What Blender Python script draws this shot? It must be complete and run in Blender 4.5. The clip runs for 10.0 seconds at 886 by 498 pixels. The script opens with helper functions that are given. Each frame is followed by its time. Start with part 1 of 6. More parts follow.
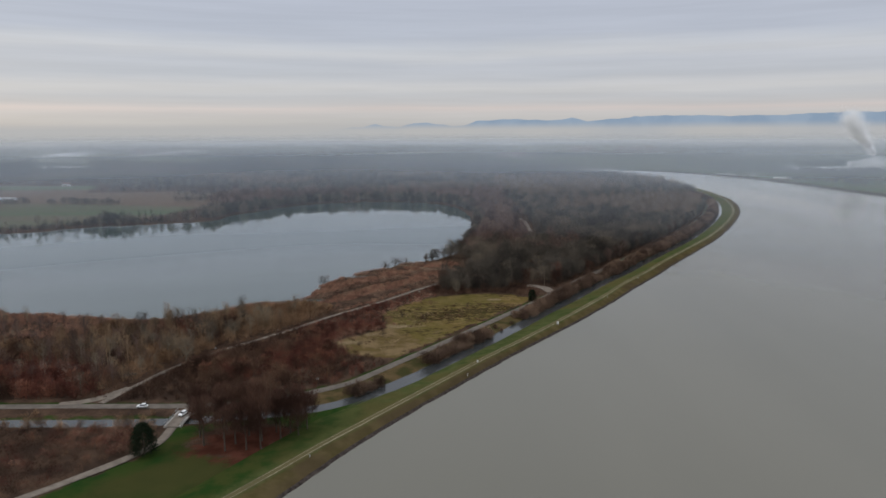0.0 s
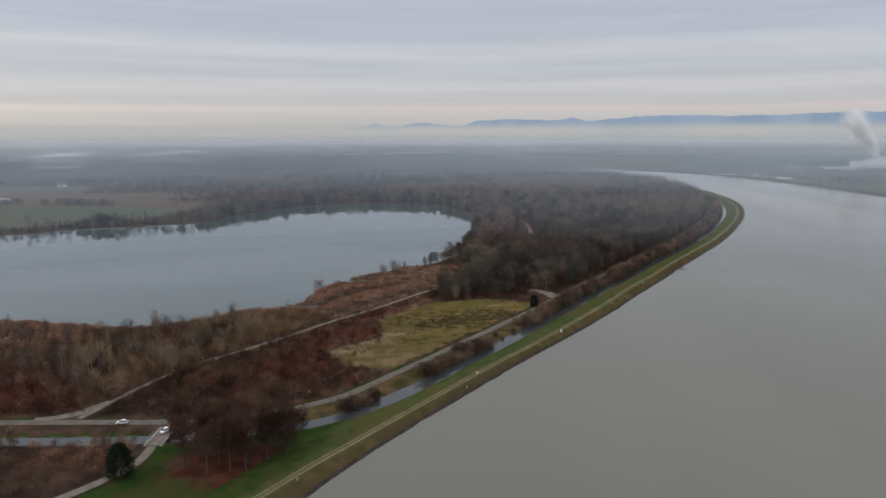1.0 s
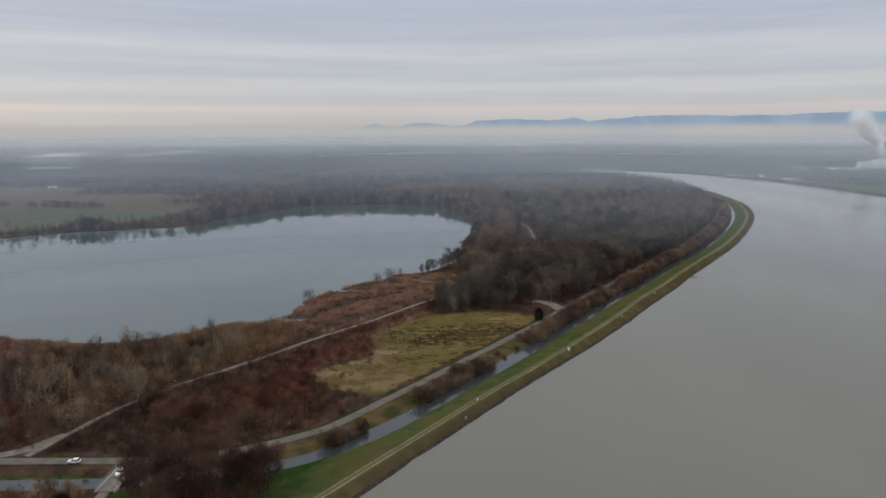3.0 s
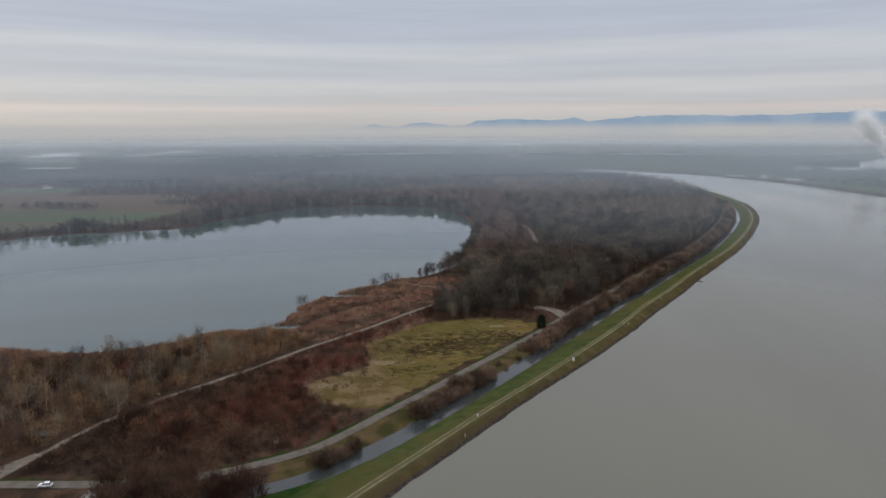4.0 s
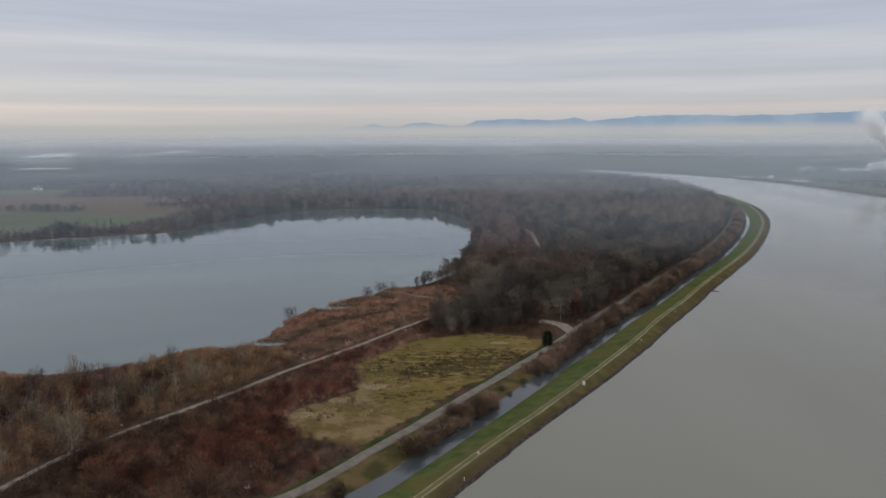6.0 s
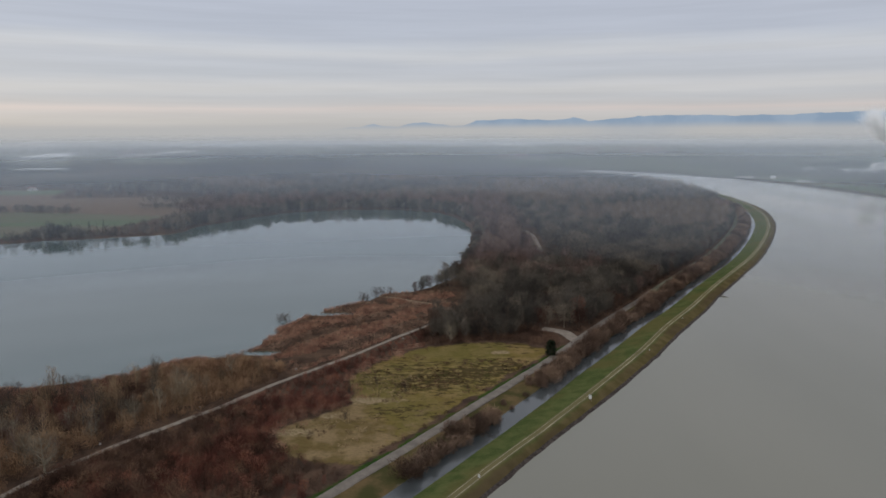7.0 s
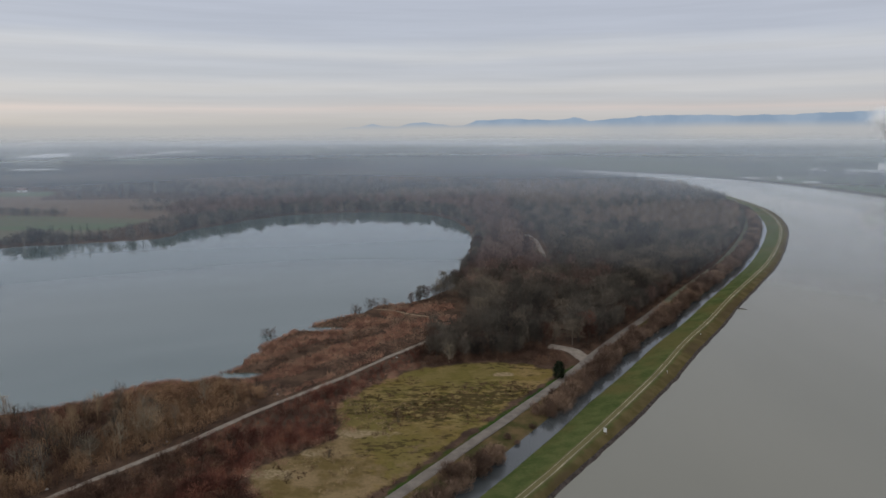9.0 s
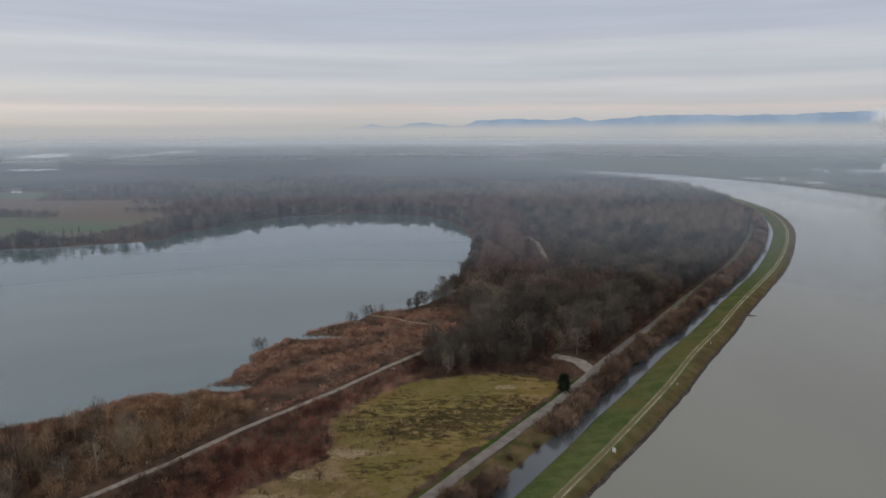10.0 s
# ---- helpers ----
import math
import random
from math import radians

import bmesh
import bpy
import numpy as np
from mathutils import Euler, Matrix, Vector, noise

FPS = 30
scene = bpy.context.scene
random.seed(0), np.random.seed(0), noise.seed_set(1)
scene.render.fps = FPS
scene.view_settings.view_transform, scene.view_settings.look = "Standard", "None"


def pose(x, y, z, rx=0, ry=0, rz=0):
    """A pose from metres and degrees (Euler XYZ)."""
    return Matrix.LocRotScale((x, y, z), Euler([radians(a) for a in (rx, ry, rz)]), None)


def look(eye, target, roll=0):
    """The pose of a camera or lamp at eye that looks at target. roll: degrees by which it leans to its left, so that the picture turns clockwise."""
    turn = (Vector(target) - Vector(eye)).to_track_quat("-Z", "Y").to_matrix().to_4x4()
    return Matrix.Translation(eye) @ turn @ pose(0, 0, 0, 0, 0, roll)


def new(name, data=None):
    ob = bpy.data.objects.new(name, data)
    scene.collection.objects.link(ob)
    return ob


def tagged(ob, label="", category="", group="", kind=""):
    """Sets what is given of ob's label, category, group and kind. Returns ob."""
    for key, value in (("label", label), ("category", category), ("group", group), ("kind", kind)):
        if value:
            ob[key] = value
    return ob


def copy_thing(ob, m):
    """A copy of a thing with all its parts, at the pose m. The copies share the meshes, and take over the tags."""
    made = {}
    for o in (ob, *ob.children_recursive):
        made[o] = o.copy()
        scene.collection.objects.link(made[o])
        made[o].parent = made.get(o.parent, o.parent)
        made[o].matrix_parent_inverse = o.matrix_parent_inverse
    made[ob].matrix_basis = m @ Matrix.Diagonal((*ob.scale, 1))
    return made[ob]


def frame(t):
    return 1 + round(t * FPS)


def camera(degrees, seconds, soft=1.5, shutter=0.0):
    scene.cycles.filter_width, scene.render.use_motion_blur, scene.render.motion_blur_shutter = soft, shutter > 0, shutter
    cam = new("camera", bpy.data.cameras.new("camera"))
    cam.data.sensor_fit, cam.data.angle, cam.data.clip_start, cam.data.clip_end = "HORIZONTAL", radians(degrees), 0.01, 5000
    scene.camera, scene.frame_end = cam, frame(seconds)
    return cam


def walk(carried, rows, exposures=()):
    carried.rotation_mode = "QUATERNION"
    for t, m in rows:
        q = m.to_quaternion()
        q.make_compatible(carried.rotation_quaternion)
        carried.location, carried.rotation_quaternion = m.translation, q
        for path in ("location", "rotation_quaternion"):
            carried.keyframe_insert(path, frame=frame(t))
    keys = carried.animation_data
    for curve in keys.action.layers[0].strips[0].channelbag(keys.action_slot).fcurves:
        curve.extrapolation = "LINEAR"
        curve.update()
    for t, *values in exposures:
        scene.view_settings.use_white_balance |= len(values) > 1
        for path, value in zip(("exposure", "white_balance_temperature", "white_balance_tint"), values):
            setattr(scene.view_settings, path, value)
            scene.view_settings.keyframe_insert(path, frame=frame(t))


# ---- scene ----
cam = camera(67, 10.0, soft=1.6)


def drone(x, y, z):
    return pose(x, y, z, 79.905) @ pose(0, 0, 0, 0, 0, -0.245)


PATH = [
    (0.0, drone(0.00, 0.00, 100.00)),
    (2.0, drone(1.45, 28.09, 99.78)),
    (4.0, drone(2.79, 56.02, 99.64)),
    (6.0, drone(4.02, 83.79, 99.58)),
    (8.0, drone(5.15, 111.40, 99.61)),
    (10.0, drone(6.17, 138.85, 99.72)),
]
walk(cam, PATH, exposures=[(0.0, 0.0), (10.0, 0.0)])

rng = np.random.default_rng(7)


# ---- small node helpers ----
def node_tree(owner):
    owner.use_nodes = True
    nt = owner.node_tree
    nt.nodes.clear()
    return nt


class Nodes:
    def __init__(self, owner):
        self.nt = node_tree(owner)

    def add(self, kind, ins=None, **props):
        n = self.nt.nodes.new(kind)
        if "operation" in props:
            n.operation = props["operation"]
        if "use_clamp" in props:
            n.use_clamp = props["use_clamp"]
        if "data_type" in props:
            n.data_type = props["data_type"]
        if "interpolation_type" in props:
            n.interpolation_type = props["interpolation_type"]
        if "attribute_name" in props:
            n.attribute_name = props["attribute_name"]
        if "sun_elevation" in props:
            n.sky_type, n.sun_disc = "NISHITA", False
            n.sun_elevation, n.sun_rotation, n.altitude = props["sun_elevation"], props["sun_rotation"], props["altitude"]
        for k, v in (ins or {}).items():
            if isinstance(v, bpy.types.NodeSocket):
                self.nt.links.new(v, n.inputs[k])
            else:
                n.inputs[k].default_value = v
        return n

    def math(self, op, a, b=0.0, clamp=False):
        return self.add("ShaderNodeMath", {0: a, 1: b}, operation=op, use_clamp=clamp).outputs[0]

    def mix(self, f, a, b):
        n = self.add("ShaderNodeMix", {0: f, 6: a, 7: b}, data_type="RGBA")
        return n.outputs[2]

    def noise(self, vec, scale, detail=4.0, rough=0.55):
        return self.add("ShaderNodeTexNoise", {"Vector": vec, "Scale": scale, "Detail": detail, "Roughness": rough}).outputs[0]

    def span(self, v, a, b, lo=0.0, hi=1.0):
        return self.add("ShaderNodeMapRange", {0: v, 1: a, 2: b, 3: lo, 4: hi}, interpolation_type="SMOOTHSTEP").outputs[0]

    def ramp(self, v, stops):
        n = self.add("ShaderNodeValToRGB", {0: v})
        e = n.color_ramp.elements
        while len(e) < len(stops):
            e.new(0.5)
        for q, (p, c) in zip(e, stops):
            q.position, q.color = p, (*c, 1)
        return n.outputs[0]


def rgb(*c):
    return (*c, 1.0)


# ---- world: layered overcast over a clear sky model ----
world = bpy.data.worlds.new("overcast_sky")
scene.world = world
w = Nodes(world)
gen = w.add("ShaderNodeTexCoord").outputs["Generated"]
sep = w.add("ShaderNodeSeparateXYZ", {0: gen})
up = w.math("MAXIMUM", sep.outputs[2], 0.0)
flat = w.math("ADD", up, 0.06)
cloud_at = w.add("ShaderNodeCombineXYZ", {0: w.math("DIVIDE", sep.outputs[0], flat), 1: w.math("DIVIDE", sep.outputs[1], flat), 2: 0.0}).outputs[0]
stretch = w.add("ShaderNodeMapping", {0: cloud_at, 2: (0.0, 0.0, radians(4)), 3: (0.20, 0.62, 1.0)}).outputs[0]
bands = w.noise(stretch, 0.80, 4.0, 0.5)
wisps = w.noise(w.add("ShaderNodeMapping", {0: cloud_at, 1: (5.0, 2.0, 0.0), 3: (0.4, 1.0, 1.0)}).outputs[0], 1.3, 5.0, 0.55)


def seen(*c):
    return tuple(((v / 255 + 0.055) / 1.055) ** 2.4 / 1.03 for v in c)


# streaks of cloud lie level over the plain, a little uneven along their length
waver = w.noise(w.add("ShaderNodeMapping", {0: gen, 3: (3.2, 3.2, 16.0)}).outputs[0], 1.0, 4.0, 0.55)
level = w.math("ADD", up, w.math("MULTIPLY", w.math("SUBTRACT", waver, 0.5), w.span(up, 0.0, 0.14, 0.008, 0.045)))
base = w.ramp(level, [(0.0, seen(178, 178, 179)), (0.014, seen(190, 189, 188)), (0.024, seen(195, 192, 192)), (0.031, seen(206, 197, 195)), (0.037, seen(191, 190, 192)),
                      (0.048, seen(187, 189, 194)), (0.057, seen(199, 199, 201)), (0.064, seen(196, 197, 201)), (0.073, seen(184, 188, 196)), (0.095, seen(187, 191, 200)),
                      (0.107, seen(197, 199, 204)), (0.119, seen(191, 195, 203)), (0.132, seen(181, 187, 200)), (0.18, seen(180, 186, 200)), (0.25, (0.445, 0.470, 0.53)),
                      (0.45, (0.63, 0.665, 0.745)), (1.0, (1.05, 1.10, 1.20))])
lit = w.ramp(up, [(0.0, (0.45, 0.455, 0.47)), (0.05, (0.56, 0.555, 0.57)), (0.10, (0.56, 0.575, 0.62)), (0.17, (0.50, 0.53, 0.61)), (1.0, (1.2, 1.23, 1.30))])
cover = w.span(w.math("ADD", w.math("MULTIPLY", bands, 0.7), w.math("MULTIPLY", wisps, 0.3)), 0.38, 0.66)
clouds = w.mix(w.math("MULTIPLY", cover, w.span(up, 0.15, 0.4, 0.30, 1.0)), base, lit)
sky = w.add("ShaderNodeTexSky", sun_elevation=radians(16), sun_rotation=radians(-60), altitude=150.0).outputs[0]
streaks = w.noise(w.add("ShaderNodeMapping", {0: gen, 1: (3.0, 0.0, 1.0), 3: (3.0, 3.0, 75.0)}).outputs[0], 1.0, 5.0, 0.6)
clouds = w.add("ShaderNodeVectorMath", {0: clouds, 3: w.span(streaks, 0.25, 0.75, 0.955, 1.045)}, operation="SCALE").outputs[0]
clear = w.add("ShaderNodeVectorMath", {0: sky, 3: 0.10}, operation="SCALE").outputs[0]
shown = w.mix(0.95, clear, clouds)
w.add("ShaderNodeOutputWorld", {0: w.add("ShaderNodeBackground", {0: shown, 1: 1.06}).outputs[0]})

sun_data = bpy.data.lights.new("sun", "SUN")
sun_data.energy, sun_data.angle, sun_data.color = 0.6, radians(25), (1.0, 0.95, 0.88)
sun = new("sun", sun_data)
sun.matrix_world = look((-300, 150, 260), (0, 300, 0))


# ---- materials ----
def simple(name, col, rough=0.9, vary=0.25, scale=0.4, metal=0.0, bump=0.0, spec=0.08):
    """A plain surface with stains at two scales."""
    m = bpy.data.materials.new(name)
    n = Nodes(m)
    pos = n.add("ShaderNodeTexCoord").outputs["Object"]
    big, fine = n.noise(pos, scale), n.noise(pos, scale * 9)
    k = n.math("ADD", n.math("MULTIPLY", big, 0.65), n.math("MULTIPLY", fine, 0.35))
    dark = rgb(*[c * (1 - vary) for c in col])
    pale = rgb(*[min(c * (1 + vary), 0.95) for c in col])
    c = n.mix(n.span(k, 0.33, 0.67), dark, pale)
    ins = {"Base Color": c, "Roughness": rough, "Metallic": metal, "Specular IOR Level": spec}
    if bump:
        ins["Normal"] = n.add("ShaderNodeBump", {"Strength": 0.6, "Distance": bump, "Height": fine}).outputs[0]
    n.add("ShaderNodeOutputMaterial", {0: n.add("ShaderNodeBsdfPrincipled", ins).outputs[0]})
    return m


def twiggy(name, a, b, c, patch=0.03, mid=0.5, crown=0.11):
    """Bark and twigs: a tone for each patch of plants, for each crown and for each twig."""
    m = bpy.data.materials.new(name)
    n = Nodes(m)
    geo = n.add("ShaderNodeNewGeometry")
    isl, pos = geo.outputs["Random Per Island"], geo.outputs["Position"]
    flat_pos = n.add("ShaderNodeMapping", {0: pos, 3: (1.0, 1.0, 0.35)}).outputs[0]
    tone = n.span(n.noise(flat_pos, patch, 3.0), mid - 0.12, mid + 0.12)
    col = n.mix(tone, rgb(*a), rgb(*b))
    each = n.noise(flat_pos, crown, 2.0)
    col = n.mix(n.span(each, 0.52, 0.72, 0.0, 0.75), col, rgb(*c))
    col = n.mix(n.span(each, 0.48, 0.30, 0.0, 0.7), col, rgb(a[0] * 0.45, a[1] * 0.45, a[2] * 0.48))
    col = n.mix(n.math("MULTIPLY", isl, 0.16), col, rgb(*c))
    # each plant its own tone
    own = n.add("ShaderNodeAttribute", attribute_name="plant").outputs["Fac"]
    lone = n.add("ShaderNodeObjectInfo").outputs["Random"]
    own = n.math("FRACT", n.math("ADD", own, lone))
    col = n.mix(n.span(own, 0.45, 0.0, 0.0, 0.62), col, rgb(a[0] * 0.42, a[1] * 0.43, a[2] * 0.46))
    col = n.mix(n.span(own, 0.70, 1.0, 0.0, 0.75), col, rgb(c[0] * 1.02, c[1] * 0.98, c[2] * 0.92))
    n.add("ShaderNodeOutputMaterial", {0: n.add("ShaderNodeBsdfPrincipled", {"Base Color": col, "Roughness": 0.95, "Specular IOR Level": 0.0}).outputs[0]})
    return m


def water(name, col, rough, wave, height, streak, silt, ior=1.33):
    m = bpy.data.materials.new(name)
    n = Nodes(m)
    pos = n.add("ShaderNodeTexCoord").outputs["Object"]
    ripple = n.add("ShaderNodeMapping", {0: pos, 3: (1.0, 0.45, 1.0)}).outputs[0]
    h = n.math("ADD", n.noise(ripple, wave, 3.0), n.math("MULTIPLY", n.noise(ripple, wave * 0.3, 2.0), 0.4))
    bump = n.add("ShaderNodeBump", {"Strength": 0.5, "Distance": height, "Height": h}).outputs[0]
    long_ = n.add("ShaderNodeMapping", {0: pos, 2: (0, 0, radians(-38)), 3: (1.0, 0.18, 1.0)}).outputs[0]
    k = n.span(n.noise(long_, streak, 3.0), 0.3, 0.7)
    c = n.mix(k, rgb(*col), rgb(*silt))
    r = n.span(n.noise(long_, streak * 0.6, 3.0), 0.3, 0.7, rough * 0.7, rough * 1.5)
    n.add("ShaderNodeOutputMaterial", {0: n.add("ShaderNodeBsdfPrincipled", {"Base Color": c, "Roughness": r, "IOR": ior, "Normal": bump}).outputs[0]})
    return m


M_RIVER = water("river_water", (0.138, 0.131, 0.104), 0.12, 0.5, 0.05, 0.012, (0.148, 0.140, 0.111))
M_LAKE = water("lake_water", (0.044, 0.067, 0.063), 0.02, 0.35, 0.006, 0.008, (0.050, 0.073, 0.068), 1.9)
# far pools: bright sky reflection put into a pale base colour
M_POOL_SHINE = water("pool_water_shine", (0.60, 0.62, 0.64), 0.10, 0.35, 0.006, 0.008, (0.66, 0.67, 0.68), 1.33)
M_CANAL = water("canal_water", (0.030, 0.034, 0.035), 0.04, 0.8, 0.015, 0.05, (0.042, 0.046, 0.046), 1.45)
M_ROAD = simple("road_asphalt", (0.132, 0.113, 0.095), 0.9, 0.22, 0.25)
M_TURF_ROAD = simple("overgrown_road", (0.100, 0.098, 0.066), 0.95, 0.30, 0.2)
M_GRAVEL = simple("path_gravel", (0.175, 0.147, 0.120), 0.95, 0.25, 0.35)
M_RUT = simple("track_gravel", (0.190, 0.166, 0.110), 0.95, 0.45, 0.15)
M_RIPRAP = simple("riprap_stone", (0.050, 0.040, 0.034), 0.9, 0.5, 0.8, bump=0.3)
M_WHITE = simple("white_paint", (0.55, 0.55, 0.53), 0.5, 0.12, 1.5)
M_CONCRETE = simple("concrete", (0.36, 0.34, 0.31), 0.9, 0.2, 0.8)
M_STEEL = simple("galvanised_steel", (0.30, 0.30, 0.30), 0.45, 0.15, 2.0, metal=0.8)
M_TYRE = simple("tyre_rubber", (0.02, 0.02, 0.02), 0.8, 0.2, 4.0)
M_GLASS = simple("car_glass", (0.02, 0.025, 0.03), 0.08, 0.1, 3.0, spec=0.6)
M_DARKCAR = simple("dark_car_paint", (0.025, 0.027, 0.03), 0.25, 0.1, 1.5, spec=0.5)
M_CARWHITE = simple("white_car_paint", (0.80, 0.80, 0.79), 0.25, 0.04, 1.5, spec=0.5)
M_ROOF = simple("roof_tiles", (0.15, 0.095, 0.08), 0.85, 0.3, 0.6)
M_GREYROOF = simple("grey_roof", (0.45, 0.46, 0.47), 0.7, 0.15, 0.1)
M_PALE = simple("pale_sheeting", (0.82, 0.82, 0.82), 0.6, 0.06, 0.05)
M_WALL = simple("rendered_wall", (0.74, 0.73, 0.71), 0.85, 0.1, 0.2)
M_TREE_DARK = twiggy("bark_dark", (0.057, 0.052, 0.045), (0.116, 0.100, 0.080), (0.213, 0.180, 0.141))
M_FAR = twiggy("bark_far", (0.036, 0.036, 0.036), (0.105, 0.092, 0.074), (0.185, 0.158, 0.122), 0.006, 0.5, 0.022)
M_TREE_GREY = twiggy("bark_grey", (0.142, 0.108, 0.081), (0.190, 0.146, 0.108), (0.26, 0.204, 0.154))
M_TREE_RED = twiggy("bark_red", (0.112, 0.074, 0.062), (0.160, 0.108, 0.090), (0.26, 0.190, 0.155))
M_GROVE = twiggy("bark_grove", (0.058, 0.030, 0.022), (0.082, 0.045, 0.033), (0.125, 0.074, 0.055))
M_TREE_PALE = twiggy("bark_pale", (0.17, 0.14, 0.10), (0.21, 0.175, 0.13), (0.28, 0.24, 0.18))
M_TREE_OLIVE = twiggy("bark_olive", (0.195, 0.128, 0.076), (0.275, 0.188, 0.115), (0.37, 0.268, 0.172))
M_TRUNK = simple("trunk_bark", (0.085, 0.070, 0.056), 0.95, 0.3, 1.2)
M_TRUNK_PALE = simple("birch_bark", (0.26, 0.215, 0.155), 0.9, 0.25, 1.4)
M_THICK_RED = twiggy("thicket_red", (0.072, 0.027, 0.022), (0.170, 0.066, 0.047), (0.270, 0.122, 0.082), 0.04)
M_THICK_BROWN = twiggy("thicket_brown", (0.038, 0.022, 0.017), (0.108, 0.062, 0.043), (0.205, 0.125, 0.083), 0.04)
M_THICK_OLIVE = twiggy("thicket_olive", (0.125, 0.068, 0.040), (0.265, 0.162, 0.094), (0.39, 0.258, 0.156), 0.04)
M_REED = twiggy("dry_reed", (0.275, 0.142, 0.098), (0.375, 0.208, 0.145), (0.47, 0.308, 0.214), 0.06)
M_SEDGE = twiggy("faded_sedge", (0.200, 0.122, 0.086), (0.285, 0.185, 0.132), (0.39, 0.275, 0.198), 0.06)
M_STRAW = twiggy("pale_grass", (0.24, 0.165, 0.09), (0.31, 0.225, 0.13), (0.42, 0.33, 0.20), 0.08)
M_BANKBUSH = twiggy("bank_bush", (0.080, 0.050, 0.036), (0.145, 0.094, 0.068), (0.25, 0.175, 0.126), 0.06)
M_EVERGREEN = twiggy("evergreen_needles", (0.014, 0.021, 0.013), (0.023, 0.032, 0.018), (0.036, 0.043, 0.025), 0.2)


def ground_material():
    """Leaf litter, lawn, meadow and fields, by the cover weights of the sheet."""
    m = bpy.data.materials.new("ground_cover")
    n = Nodes(m)
    pos = n.add("ShaderNodeNewGeometry").outputs["Position"]
    edge = n.math("MULTIPLY", n.math("SUBTRACT", n.noise(pos, 0.13, 5.0, 0.65), 0.5), 1.5)
    fine = n.noise(pos, 0.9, 4.0)
    mid = n.noise(pos, 0.11, 5.0)
    broad = n.noise(pos, 0.02, 4.0)

    def weight(key):
        a = n.add("ShaderNodeAttribute", attribute_name=key).outputs["Fac"]
        return n.span(n.math("ADD", a, edge), 0.35, 0.65)

    litter = n.mix(n.span(mid, 0.35, 0.65), rgb(0.042, 0.028, 0.021), rgb(0.085, 0.054, 0.037))
    litter = n.mix(n.span(fine, 0.4, 0.75, 0.0, 0.5), litter, rgb(0.024, 0.018, 0.014))
    lawn = n.mix(n.span(mid, 0.35, 0.62), rgb(0.014, 0.038, 0.009), rgb(0.030, 0.048, 0.012))
    lawn = n.mix(n.span(broad, 0.48, 0.62, 0.0, 0.75), lawn, rgb(0.050, 0.046, 0.017))
    mead = n.mix(n.span(mid, 0.40, 0.60), rgb(0.122, 0.088, 0.029), rgb(0.168, 0.116, 0.049))
    mead = n.mix(n.span(broad, 0.48, 0.60, 0.0, 0.55), mead, rgb(0.088, 0.078, 0.024))
    drift = n.add("ShaderNodeMapping", {0: pos, 2: (0, 0, radians(20)), 3: (0.45, 1.0, 1.0)}).outputs[0]
    spots = n.math("ADD", n.noise(drift, 0.42, 9.0, 0.70), n.math("MULTIPLY", n.math("SUBTRACT", n.noise(drift, 0.045, 3.0), 0.5), 0.5))
    heath = n.add("ShaderNodeAttribute", attribute_name="heath").outputs["Fac"]
    spots = n.math("ADD", spots, n.math("MULTIPLY", heath, 0.075))
    mead = n.mix(n.span(spots, 0.54, 0.60, 0.0, 0.85), mead, rgb(0.036, 0.025, 0.013))
    ochre = n.mix(n.span(n.noise(pos, 0.09, 5.0), 0.42, 0.6), rgb(0.100, 0.070, 0.029), rgb(0.172, 0.120, 0.064))
    mead = n.mix(weight("straw"), mead, ochre)
    mead = n.mix(n.span(n.noise(pos, 0.8, 5.0, 0.7), 0.45, 0.7, 0.0, 0.4), mead, rgb(0.05, 0.048, 0.018))
    clump = n.noise(n.add("ShaderNodeMapping", {0: pos, 3: (0.6, 1.0, 1.0)}).outputs[0], 0.42, 6.0, 0.65)
    rich = n.math("ADD", n.math("MULTIPLY", heath, 0.75), 0.2)
    mead = n.mix(n.math("MULTIPLY", n.span(clump, 0.52, 0.66, 0.0, 0.75), rich), mead, rgb(0.205, 0.158, 0.066))
    mead = n.mix(n.math("MULTIPLY", n.span(clump, 0.49, 0.38, 0.0, 0.85), rich), mead, rgb(0.036, 0.036, 0.012))
    field = n.mix(n.span(n.noise(n.add("ShaderNodeMapping", {0: pos, 2: (0, 0, radians(12)), 3: (0.16, 1.0, 1.0)}).outputs[0], 0.011, 4.0), 0.42, 0.58), rgb(0.104, 0.096, 0.068), rgb(0.080, 0.100, 0.060))
    field = n.mix(weight("ploughed"), field, n.mix(n.span(mid, 0.3, 0.7), rgb(0.098, 0.072, 0.055), rgb(0.128, 0.096, 0.072)))
    far = n.mix(n.span(n.noise(n.add("ShaderNodeMapping", {0: pos, 3: (0.22, 1.0, 1.0)}).outputs[0], 0.0042, 4.0), 0.44, 0.56), rgb(0.045, 0.047, 0.043), rgb(0.165, 0.160, 0.105))
    mud = rgb(0.09, 0.075, 0.055)
    rough = n.mix(n.span(mid, 0.38, 0.62), rgb(0.044, 0.042, 0.017), rgb(0.098, 0.068, 0.034))
    sand = n.mix(n.span(fine, 0.4, 0.6), rgb(0.14, 0.105, 0.055), rgb(0.22, 0.165, 0.10))
    c = n.mix(weight("far_plain"), litter, far)
    c = n.mix(weight("field"), c, field)
    c = n.mix(weight("lawn"), c, lawn)
    c = n.mix(weight("fallen"), c, n.mix(n.span(mid, 0.4, 0.6), rgb(0.052, 0.020, 0.013), rgb(0.088, 0.034, 0.023)))
    c = n.mix(weight("rough"), c, rough)
    c = n.mix(weight("meadow"), c, mead)
    c = n.mix(weight("sand"), c, sand)
    c = n.mix(weight("mud"), c, mud)
